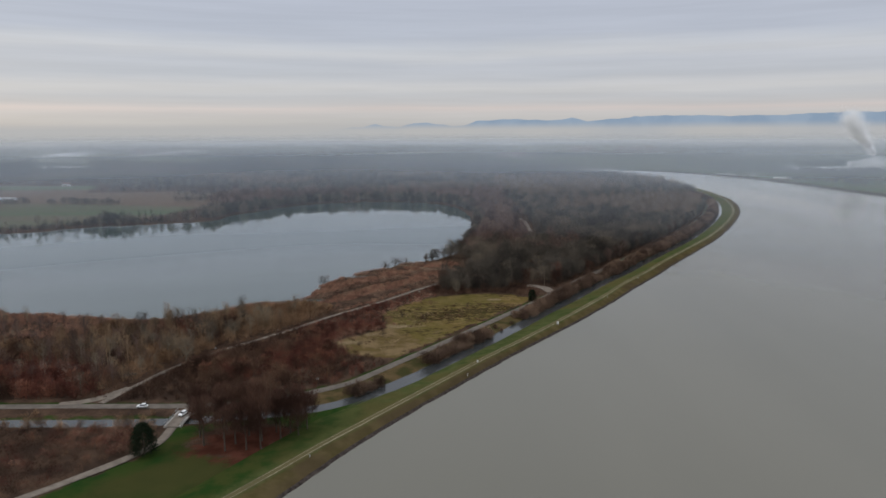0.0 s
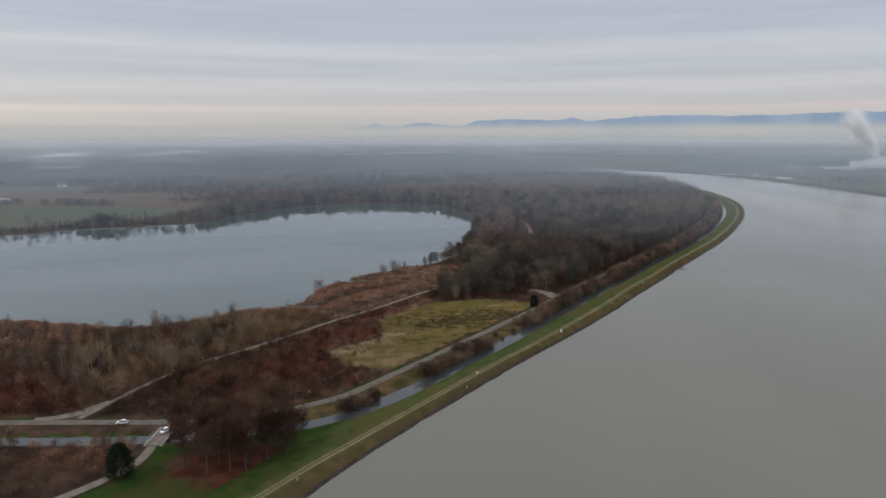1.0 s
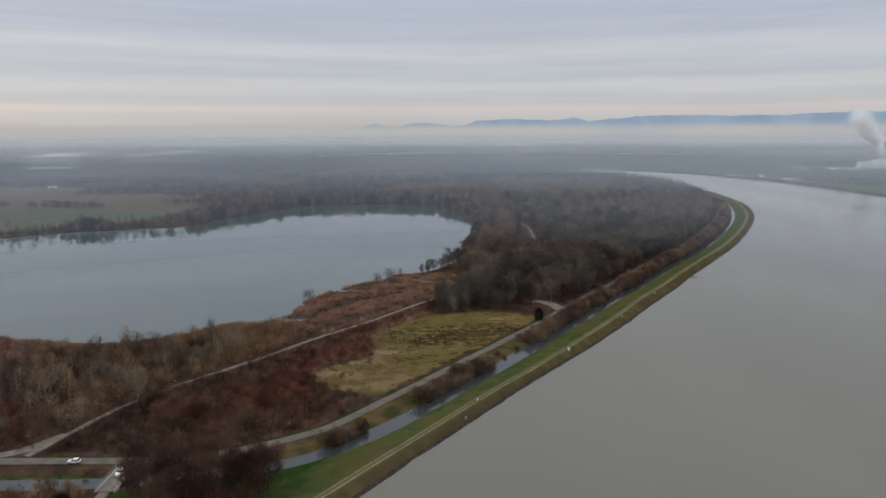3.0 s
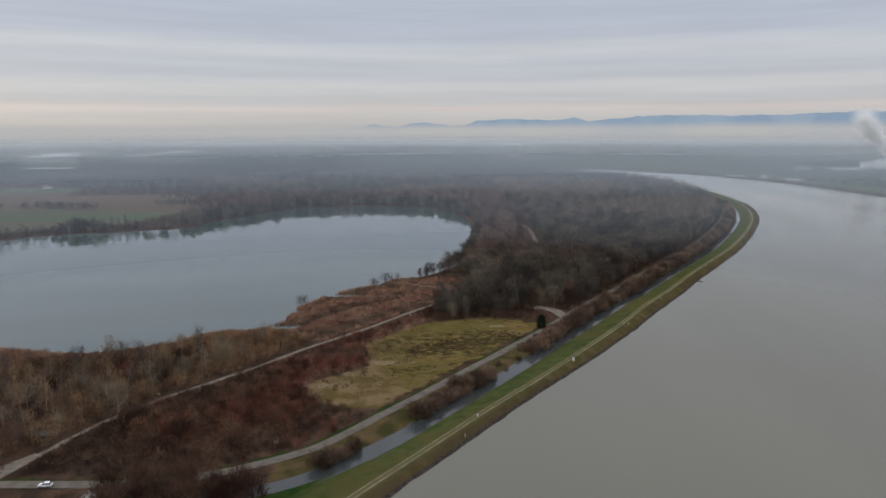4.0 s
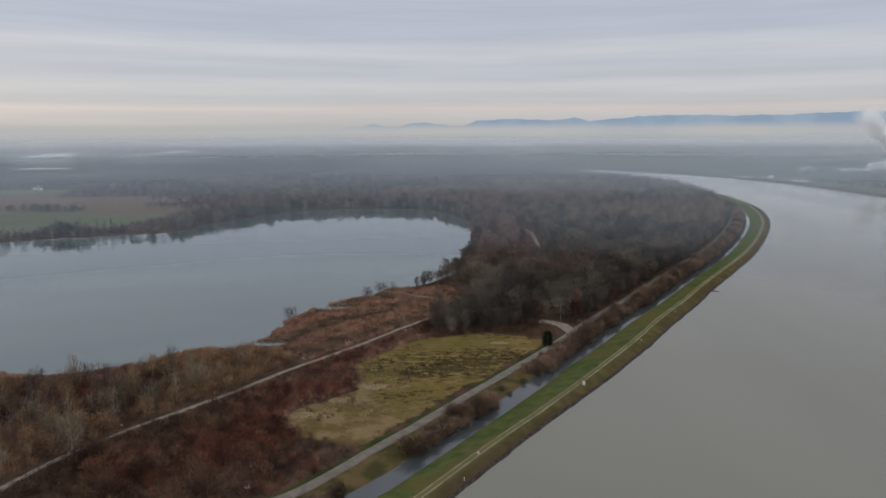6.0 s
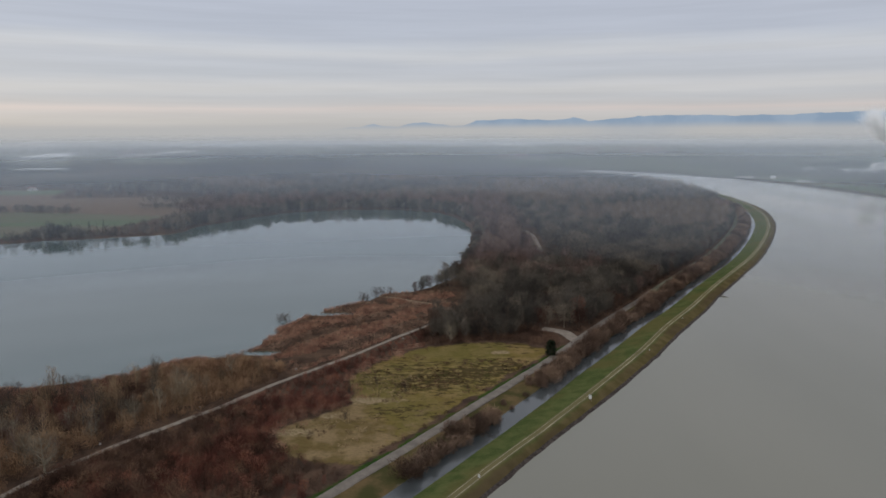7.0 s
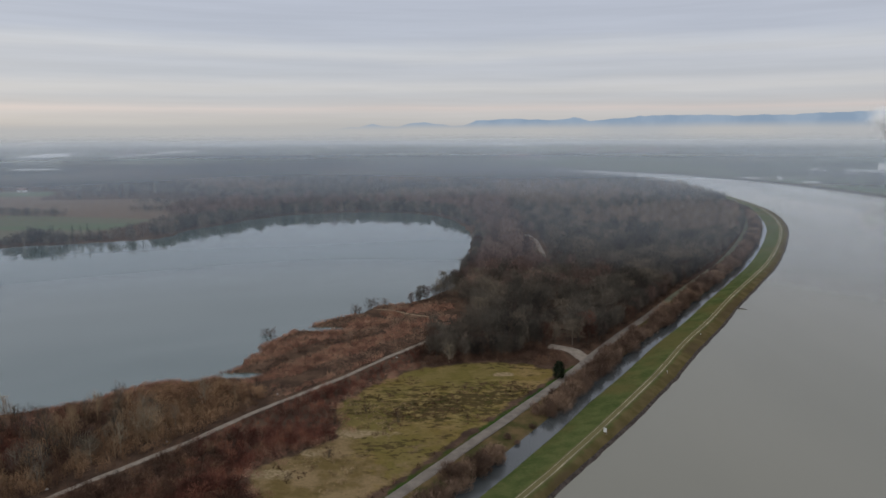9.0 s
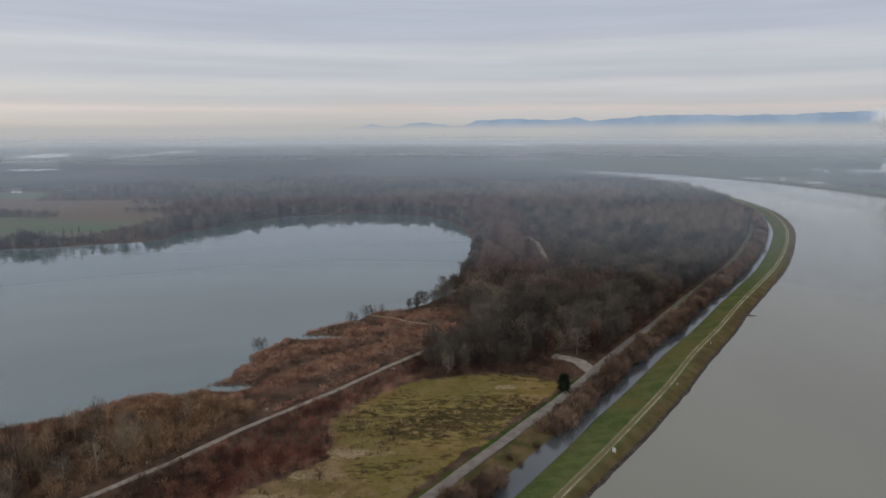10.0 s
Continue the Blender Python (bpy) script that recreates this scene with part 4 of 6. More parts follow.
def plant_woods():
    """The leafless wood between lake and river, and the woods behind the lake."""
    big = [wood_model(rng.uniform(14, 18), rng.uniform(5.2, 7.2), 430, 0.34, 0.34, 0.085) for _ in range(7)]
    slim = [wood_model(rng.uniform(16, 20), rng.uniform(2.9, 3.9), 250, 0.31, 0.22, 0.085) for _ in range(6)]
    p = jitter(-330, 400, 405, 1010, 7.9)
    p = p[inside(p, WOODS)]
    p = clear_of(p, [(ROAD, 6.5), (JUNCTION, 5.5), (FOREST_WALK, 4.0), (TRAIL, 3.0)])
    p = p[(near(p, BANK)[0] > 41.5)]
    z = on_land(p)
    p, z = p[z > -0.6], z[z > -0.6]
    k = wave(p, 0.021, 0.6) + rng.normal(0, 0.25, len(p))
    light = inside(p + rng.normal(0, 7, p.shape), PALE_WOOD) & (k > -0.6)
    red = ~light & (p[:, 0] < 85 + 12 * k) & (p[:, 1] > 555) | ~light & (k > 0.85)
    dark = ~light & ~red
    rim = 1 - 0.35 * np.exp(-near(p, np.vstack([WOODS, WOODS[:1]]))[0] / 6)
    size = (0.58 + 0.72 * rng.beta(1.6, 1.6, len(p))) * rim
    gap = np.exp(-((p[:, 0] - 84 + (p[:, 1] - 700) * 0.03) / 11) ** 2) * ((p[:, 1] > 555) & (p[:, 1] < 775))
    size = size * (1 - 0.62 * gap)
    fine_big = [wood_model(rng.uniform(13, 17), rng.uniform(4.8, 6.6), 1150, 0.15, 0.30, 0.075) for _ in range(7)]
    front = dark & (p[:, 1] < 590)
    joined("wood_dark", fine_big, p[front], z[front], size[front], M_TREE_DARK, "dark leafless trees in the front of the wood", "wood")
    dark = dark & ~front
    joined("wood_dark", big, p[dark], z[dark], size[dark], M_TREE_DARK, "dense dark-brown leafless wood on the river plain", "wood")
    joined("wood_grey", slim, p[light], z[light], size[light] * 0.95, M_TREE_GREY, "pale grey-brown leafless poplar plantation in the wood", "wood")
    joined("wood_red", big + slim, p[red], z[red], size[red], M_TREE_RED, "reddish-brown leafless trees along the lake side", "wood")
    low = [bush_twigs(28, 3.2, 2.2, 0.28) for _ in range(4)]
    q = jitter(-330, 400, 405, 760, 5.0)
    q = clear_of(q[inside(q, WOODS)], [(ROAD, 5.0), (JUNCTION, 5.0), (FOREST_WALK, 4.0)])
    q = q[near(q, BANK)[0] > 42]
    z = on_land(q)
    q, z = q[z > -0.6], z[z > -0.6]
    joined("undergrowth", low, q, z, rng.uniform(0.6, 1.3, len(q)), M_TREE_DARK, "dark leafless undergrowth on the woodland floor", "undergrowth")
    # woods further off
    mid = [wood_model(rng.uniform(15, 19), rng.uniform(4.4, 6.2), 46, 0.8, 0.35) for _ in range(5)]
    p = jitter(-620, 400, 1010, 1420, 8.0)
    p = p[inside(p, WOODS) & (near(p, BANK)[0] > 43)]
    z = np.zeros(len(p))
    k = wave(p, 0.016, 2.0) + rng.normal(0, 0.2, len(p))
    k = np.where(inside(p, PALE_WOOD), 1.0, k - 0.15)
    for name, sel, mat, label in (("wood_grey", k > 0.25, M_TREE_GREY, "pale leafless plantation rows behind the lake"), ("wood_dark", k <= 0.25, M_TREE_DARK, "dark leafless wood behind the lake")):
        joined(name, mid, p[sel], z[sel], rng.uniform(0.75, 1.2, sel.sum()), mat, label, "wood")
    far = [crown_twigs(34, h_, 6.8, 0.03, 1.3) for h_ in (15, 17, 19, 16)]
    p = jitter(-1500, 400, 1270, 1960, 12.0)
    p = p[inside(p, WOODS) & ((p[:, 1] > 1420) | (p[:, 0] < -620)) & (near(p, BANK)[0] > 43)]
    p = off_pools(p)
    glade = np.sin(p[:, 1] * 0.031 + 1.6 * np.sin(p[:, 0] * 0.006) + 0.7) + 0.7 * np.sin(p[:, 0] * 0.013 + 0.004 * p[:, 1])
    strip_ = np.abs((p[:, 1] - 1850) + 0.8 * (p[:, 0] + 790)) < 22
    p = p[(glade < 1.15) & ~(strip_ & (p[:, 0] > -900) & (p[:, 0] < -660))]
    belt = np.sin(p[:, 1] * 0.058 + 1.4 * np.sin(p[:, 0] * 0.005)) + 0.5 * np.sin(p[:, 0] * 0.011) > 0.75
    tall = rng.uniform(0.75, 1.15, len(p)) * np.where(belt, 1.45, 1.0)
    faded = (wave(p, 0.011, 4.0) + rng.normal(0, 0.15, len(p)) > 0.1) & ~belt
    joined("wood_grey", far, p[faded], np.zeros(faded.sum()), tall[faded], M_TREE_GREY, "far faded brown woodland on the misty plain", "wood")
    joined("wood_dark", far, p[~faded], np.zeros((~faded).sum()), tall[~faded], M_FAR, "far dark leafless woodland fading in mist", "wood")
    # belts and copses of the far plain on both sides of the river
    p = jitter(-2600, 2900, 1960, 4300, 27.0)
    k = np.sin(p[:, 1] * 0.011 + 1.3 * np.sin(p[:, 0] * 0.0021)) + 0.8 * np.sin(p[:, 0] * 0.0043 + 0.004 * p[:, 1]) + rng.normal(0, 0.15, len(p))
    p = off_pools(p[((k > 0.62) | ((p[:, 1] < 2700) & (p[:, 0] < 350) & (k > -0.5))) & (depth_in(p, RIVER) < -20)])
    joined("far_copses", far, p, np.zeros(len(p)), rng.uniform(0.7, 1.2, len(p)), M_FAR, "far belts of leafless trees on the misty plain", "wood")
    # a broken row of trees standing in front of the long pool
    p = np.c_[rng.uniform(-1300, -1235, 24), rng.uniform(2780, 3560, 24)]
    joined("far_copses", far, p, np.zeros(24), rng.uniform(0.4, 0.8, 24), M_FAR, "broken row of trees before a pale pool", "wood")
    p = jitter(665, 1700, 1050, 1960, 15.0)
    k = np.sin(p[:, 1] * 0.017 + 0.8 * np.sin(p[:, 0] * 0.008)) + 0.7 * np.sin(p[:, 0] * 0.015 + 0.006 * p[:, 1]) + rng.normal(0, 0.2, len(p))
    p = p[(k > 0.0) & (depth_in(p, RIVER) < -30)]
    joined("far_copses", far, p, np.zeros(len(p)), rng.uniform(0.5, 1.0, len(p)), M_FAR, "leafless tree belts beyond the river", "wood")
    # hedges among the fields and the belt of willows on the lake's far shore
    hedge = [wood_model(11, 5.0, 90, 0.7, 0.02) for _ in range(3)]
    for x0, y0, x1, y1, m in ((-640, 938, -575, 930, 36), (-548, 932, -450, 922, 56), (-385, 965, -340, 975, 30), (-800, 1010, -690, 1040, 20), (-420, 1060, -340, 1035, 30), (-560, 1120, -440, 1135, 24), (690, 1340, 745, 1180, 60), (800, 1490, 930, 1500, 60), (750, 1570, 880, 1580, 40), (960, 1570, 1160, 1540, 70), (655, 1480, 640, 1560, 20), (770, 1325, 860, 1385, 60), (730, 1870, 860, 1905, 60), (1000, 1860, 1130, 1890, 40), (870, 1440, 1010, 1480, 60)):
        t = rng.uniform(0, 1, m)
        p = np.stack([x0 + (x1 - x0) * t, y0 + (y1 - y0) * t], 1) + rng.normal(0, 6, (m, 2))
        joined("field_hedge", hedge, p, np.zeros(m), rng.uniform(0.6, 1.0, m), M_TREE_DARK, "leafless hedge between misty fields", "hedge")
    p = jitter(-900, 60, 600, 1000, 5.0)
    d = in_lake(p)
    k = wave(p, 0.035, 3.3) + rng.normal(0, 0.3, len(p))
    p = p[(d < -2.5) & (d > -26 - 12 * k) & (k > -0.5)]
    joined("shore_willows", [wood_model(9, 3.0, 110, 0.5, 0.05) for _ in range(5)], p, on_land(p), rng.uniform(0.65, 1.5, len(p)) * np.clip(1.1 + wave(p, 0.05, 8.0), 0.5, 1.15), M_TREE_DARK, "leafless willows and scrub on the far lake shore", "wood")


plant_woods()

THICKET_A = np.array([(-190, 238), (-128, 240), (-118, 275), (-102, 300), (-78, 331), (-60, 357), (-64, 372), (-80, 383), (-100, 377), (-122, 364), (-150, 345), (-170, 342), (-210, 350), (-262, 362), (-290, 372)], float)
THICKET_B = np.array([(-122, 238), (-70, 240), (-55, 247.5), (-41, 258), (-31, 269), (-23, 280.5), (-32, 287), (-45, 292), (-52, 301), (-52, 310), (-45, 319), (-37, 324), (-29.5, 332), (-31, 342), (-34, 354), (-27, 372),
                      (-17, 386), (-5, 398), (-3, 425), (-20, 408), (-50, 364), (-78, 327), (-102, 296), (-118, 268)], float)
THICKET_C = np.array([(-185, 214), (-100, 214), (-97, 200), (-104, 188), (-121, 168), (-142, 147), (-160, 130)], float)
REED_TONGUE = np.array([(-84, 381), (-58, 362), (-36, 390), (-20, 412), (0, 430), (15, 438), (18, 470), (17, 495), (2, 510), (-28, 502), (-42, 484), (-52, 473), (-71, 452), (-76, 438), (-79, 420), (-84, 399)], float)


def plant_thickets():
    tall = [merged([stems_of(5.0, 1.9, 5, 0.06), bush_twigs(230, 5.0, 2.4, 0.10)]) for _ in range(6)]
    low = [bush_twigs(130, 2.6, 1.8, 0.085) for _ in range(5)]
    small_trees = [wood_model(rng.uniform(8, 11), rng.uniform(2.0, 2.9), 260, 0.085, 0.15) for _ in range(6)]

    def spread(poly, step, box, extra=()):
        p = jitter(*box, step)
        p = clear_of(p[inside(p, poly)], ROADS + list(extra))
        z = on_land(p)
        return p[z > -0.55], z[z > -0.55]

    p, z = spread(THICKET_A, 3.3, (-330, -50, 236, 385))
    k = wave(p, 0.06, 1.0) + rng.normal(0, 0.3, len(p))
    s = rng.uniform(0.6, 1.15, len(p)) * np.clip(0.45 + near(p, TRAIL)[0] / 22, 0.45, 1.0) * np.clip(0.32 - in_lake(p) / 40, 0.32, 1.0)
    s *= np.clip(1.0 + 0.5 * wave(p, 0.075, 2.5), 0.5, 1.3)
    pale = (p[:, 0] < -172) & (p[:, 1] > 308 + 6 * k)
    joined("thicket_pale", tall, p[pale], z[pale], s[pale] * 0.7, M_REED, "pale pinkish-brown willow scrub beside the lake", "thicket")
    p, z, s, k = p[~pale], z[~pale], s[~pale], k[~pale]
    k = k + 0.55 * np.clip((p[:, 0] + 122) / 25, -1.0, 1.0)
    for name, sel, mat, lab in (("thicket_olive", k > 0.15, M_THICK_OLIVE, "olive-brown leafless willow scrub near the lake"), ("thicket_red", k < -0.95, M_THICK_RED, "reddish leafless scrub near the lake"),
                                ("thicket_brown", (k <= 0.15) & (k >= -0.95), M_THICK_BROWN, "dark-brown leafless scrub near the lake")):
        joined(name, tall, p[sel], z[sel], s[sel], mat, lab, "thicket")
    p, z = spread(THICKET_A, 6.5, (-330, -60, 246, 360))
    keep = (near(p, TRAIL)[0] > 7) & (depth_in(p, LAKE) < -14)
    p, z = p[keep], z[keep]
    pale = rng.uniform(0, 1, len(p)) < np.where(p[:, 0] > -128, 0.32, 0.10)
    joined("scrub_trees", small_trees, p[pale], z[pale], rng.uniform(0.7, 1.25, pale.sum()), M_TREE_PALE, "pale leafless willows standing in the lakeside scrub", "wood")
    p, z = p[~pale], z[~pale]
    west = p[:, 0] < -128 + rng.normal(0, 8, len(p))
    joined("scrub_trees", small_trees, p[~west], z[~west], rng.uniform(0.6, 1.15, (~west).sum()), M_TREE_OLIVE, "slender leafless young trees in the lakeside scrub", "wood")
    joined("scrub_trees", small_trees, p[west], z[west], rng.uniform(0.6, 1.15, west.sum()), M_TREE_RED, "slender purple-brown young trees in the lakeside scrub", "wood")
    p, z = spread(THICKET_A, 7.5, (-175, -70, 268, 350))
    keep = (near(p, TRAIL)[0] > 8) & (depth_in(p, LAKE) < -7)
    p, z = p[keep], z[keep]
    stand = [wood_model(rng.uniform(11, 14), rng.uniform(2.4, 3.6), 420, 0.085, 0.12, 0.09) for _ in range(5)]
    for sel, mat, lab in ((rng.uniform(0, 1, len(p)) < 0.55, M_TREE_OLIVE, "tall olive-brown leafless willows between trail and lake"), (rng.uniform(0, 1, len(p)) < 0.35, M_TREE_DARK, "dark leafless alders between trail and lake")):
        joined("scrub_trees", stand, p[sel], z[sel], rng.uniform(0.6, 1.15, sel.sum()), mat, lab, "wood")
    p, z = spread(THICKET_B, 2.7, (-125, 0, 236, 428))
    k = wave(p, 0.05, 3.0) + rng.normal(0, 0.25, len(p))
    s = rng.uniform(0.45, 0.85, len(p)) * np.clip(0.55 + near(p, ROAD)[0] / 60, 0.6, 1.0)
    s *= np.where(p[:, 1] > 335, 0.62, 1.0) * np.clip(0.5 + near(p, TRAIL)[0] / 14, 0.5, 1.0)
    s *= np.clip(1.0 + 0.55 * wave(p, 0.085, 6.0), 0.5, 1.5)
    red = ((k > -0.2) & (p[:, 0] > -80)) | (p[:, 1] > 330) | (k > 0.5)
    joined("thicket_red", tall, p[red], z[red], s[red], M_THICK_RED, "dense reddish-brown dogwood thicket beside the trail", "thicket")
    joined("thicket_brown", tall, p[~red], z[~red], s[~red], M_THICK_BROWN, "dense dark-brown thicket beside the service road", "thicket")
    p, z = spread(THICKET_B, 4.2, (-118, -45, 240, 300))
    k = wave(p, 0.07, 4.0) + rng.normal(0, 0.3, len(p))
    s = rng.uniform(0.7, 1.25, len(p)) * np.clip(0.4 + np.minimum(near(p, TRAIL)[0], near(p, ROAD)[0]) / 16, 0.4, 1.0)
    joined("thicket_brown", tall, p[k < 0.3], z[k < 0.3], s[k < 0.3], M_THICK_BROWN, "tall dark-brown bushes closing the thicket", "thicket")
    p, z = spread(THICKET_C, 2.6, (-330, -95, 118, 216), [(DITCH, 5.0)])
    k = wave(p, 0.09, 5.0) + rng.normal(0, 0.3, len(p))
    joined("thicket_red", low, p[k > 0.1], z[k > 0.1], rng.uniform(0.6, 1.25, (k > 0.1).sum()), M_THICK_RED, "reddish-brown brambles on rough ground", "thicket")
    joined("thicket_brown", low, p[k <= 0.1], z[k <= 0.1], rng.uniform(0.5, 1.1, (k <= 0.1).sum()), M_THICK_BROWN, "brown leafless scrub on rough ground", "thicket")
    pale = k > 0.45
    joined("thicket_pale", low, p[pale] + 0.8, z[pale], rng.uniform(0.6, 1.2, pale.sum()), M_REED, "pale tan dead growth among the brambles", "thicket")
    # reeds along the water and on the tongue of land
    reed = []
    for _ in range(5):
        b = np.stack([rng.uniform(-1.1, 1.1, 22), rng.uniform(-1.1, 1.1, 22), np.full(22, -0.15)], 1)
        reed.append(slivers(b, np.c_[rng.normal(0, 0.22, (22, 2)), np.ones(22)], rng.uniform(1.2, 2.1, 22), np.full(22, 0.15)))
    p = jitter(-430, 12, 330, 520, 1.55)
    depth = in_lake(p)
    belt = (depth < 1.2) & (depth > -17 - 6 * wave(p, 0.05, 2.0)) & (p[:, 0] < -60)
    k = wave(p, 0.10, 4.0) + 0.4 * wave(p, 0.31, 1.0)
    tongue = inside(p, REED_TONGUE) & (k > -0.62)
    pick = (belt | tongue)
    p, k = clear_of(p[pick], [(TRAIL, 2.2), (REED_PATH, 1.8), (SEDGE_BAND, 2.4)]), None
    z = on_land(p)
    ok = z > -1.3
    p, z = p[ok], z[ok]
    for (x, y), a_, b_ in PONDS:
        ok = np.hypot((p[:, 0] - x) / a_, (p[:, 1] - y) / b_) > 1.0
        p, z = p[ok], z[ok]
    d = near(p, TRAIL)[0]
    band = np.sin(d * 0.24 + 1.2 * wave(p, 0.03, 5.0)) + 0.5 * wave(p, 0.12, 3.0) + rng.normal(0, 0.2, len(p)) > 0.15
    band &= (p[:, 0] > -88) & (in_lake(p) < -4)
    tall_ = rng.uniform(0.6, 1.15, len(p)) * np.where(band, 0.7, 1.0)
    z = np.maximum(z, -0.9)
    joined("reeds", reed, p[~band], z[~band], tall_[~band], M_REED, "dry reddish-brown reeds along the lake shore", "reeds")
    joined("reeds", reed, p[band], z[band], tall_[band], M_SEDGE, "low faded sedge in bands through the reed bed", "reeds")
    # low growth on the verge between wood and road
    p = jitter(50, 420, 410, 1150, 2.6)
    d_, s_, side_ = near(p, BANK)
    p = p[(side_ > 0) & (d_ > 40.5) & (d_ < 46)]
    p = clear_of(p, [(JUNCTION, 4.5), (ROAD, 2.8)])
    joined("verge_scrub", low, p, on_land(p), rng.uniform(0.3, 0.95, len(p)), M_THICK_BROWN, "low brown scrub between wood and road", "thicket")
    p, z = spread(REED_TONGUE, 6.0, (-85, 10, 360, 512))
    k = wave(p, 0.08, 7.0)
    joined("thicket_brown", low, p[k > 0.2], z[k > 0.2], rng.uniform(0.4, 0.9, (k > 0.2).sum()), M_THICK_BROWN, "low brown scrub among the reeds", "thicket")
    t = rng.uniform(0, 1, 60)
    p = SEDGE_BAND[(t * (len(SEDGE_BAND) - 1)).astype(int)] + rng.normal(0, 1.5, (60, 2))
    joined("sedge", low, p, on_land(p), rng.uniform(0.3, 0.6, 60), M_THICK_BROWN, "dark wet sedge in a hollow of the reed bed", "sedge")
    # dark low growth along the foot of the wood's edge
    p = jitter(-6, 60, 399, 428, 2.2)
    p = clear_of(p[depth_in(p, MEADOW) < -0.5], ROADS)
    joined("thicket_brown", low, p, on_land(p), rng.uniform(0.5, 1.3, len(p)), M_THICK_BROWN, "dark leafless scrub along the wood's edge", "thicket")
    # paler bushes where thicket and meadow meet
    t = rng.uniform(0, 1, 90)
    rim = evenly(np.array([(-5, 398), (-17, 386), (-27, 372), (-34, 354), (-30, 340), (-29.5, 331), (-45, 319), (-52, 309), (-51, 299), (-45, 291)], float), 0.5)
    p = rim[(t * (len(rim) - 1)).astype(int)] + rng.normal(0, 2.6, (90, 2))
    joined("thicket_pale", low, p, on_land(p), rng.uniform(0.5, 1.2, 90), M_REED, "pale reddish bushes at the meadow's rim", "thicket")
    # tussocks of the meadow
    tuft = []
    for _ in range(4):
        b = np.stack([rng.uniform(-0.6, 0.6, 14), rng.uniform(-0.6, 0.6, 14), np.full(14, -0.05)], 1)
        tuft.append(slivers(b, np.c_[rng.normal(0, 0.5, (14, 2)), np.ones(14)], rng.uniform(0.35, 0.7, 14), np.full(14, 0.12)))
    p = jitter(-52, 56, 280, 404, 1.9)
    p = clear_of(p[depth_in(p, MEADOW) > 1.0], [(ROAD, 4.5)])
    k = wave(p, 0.16, 2.0) + 0.6 * wave(p, 0.41, 6.0)
    z = on_land(p)
    dark = k > np.where(depth_in(p, HEATH) > 0, -0.05, 0.75)
    joined("tussocks", tuft, p[dark], z[dark], rng.uniform(0.8, 1.7, dark.sum()), M_THICK_BROWN, "dark-brown tussocks of dead herbs in the meadow", "tussocks")
    west = (wave(p, 0.13, 9.0) + rng.normal(0, 0.2, len(p)) > 0.0) & (p[:, 0] < -24 + 0.35 * (p[:, 1] - 300)) & (p[:, 1] < 360)
    joined("pale_grass", tuft, p[west], z[west], rng.uniform(0.9, 1.7, west.sum()), M_STRAW, "tall pale dead grass in the meadow", "grass")


plant_thickets()


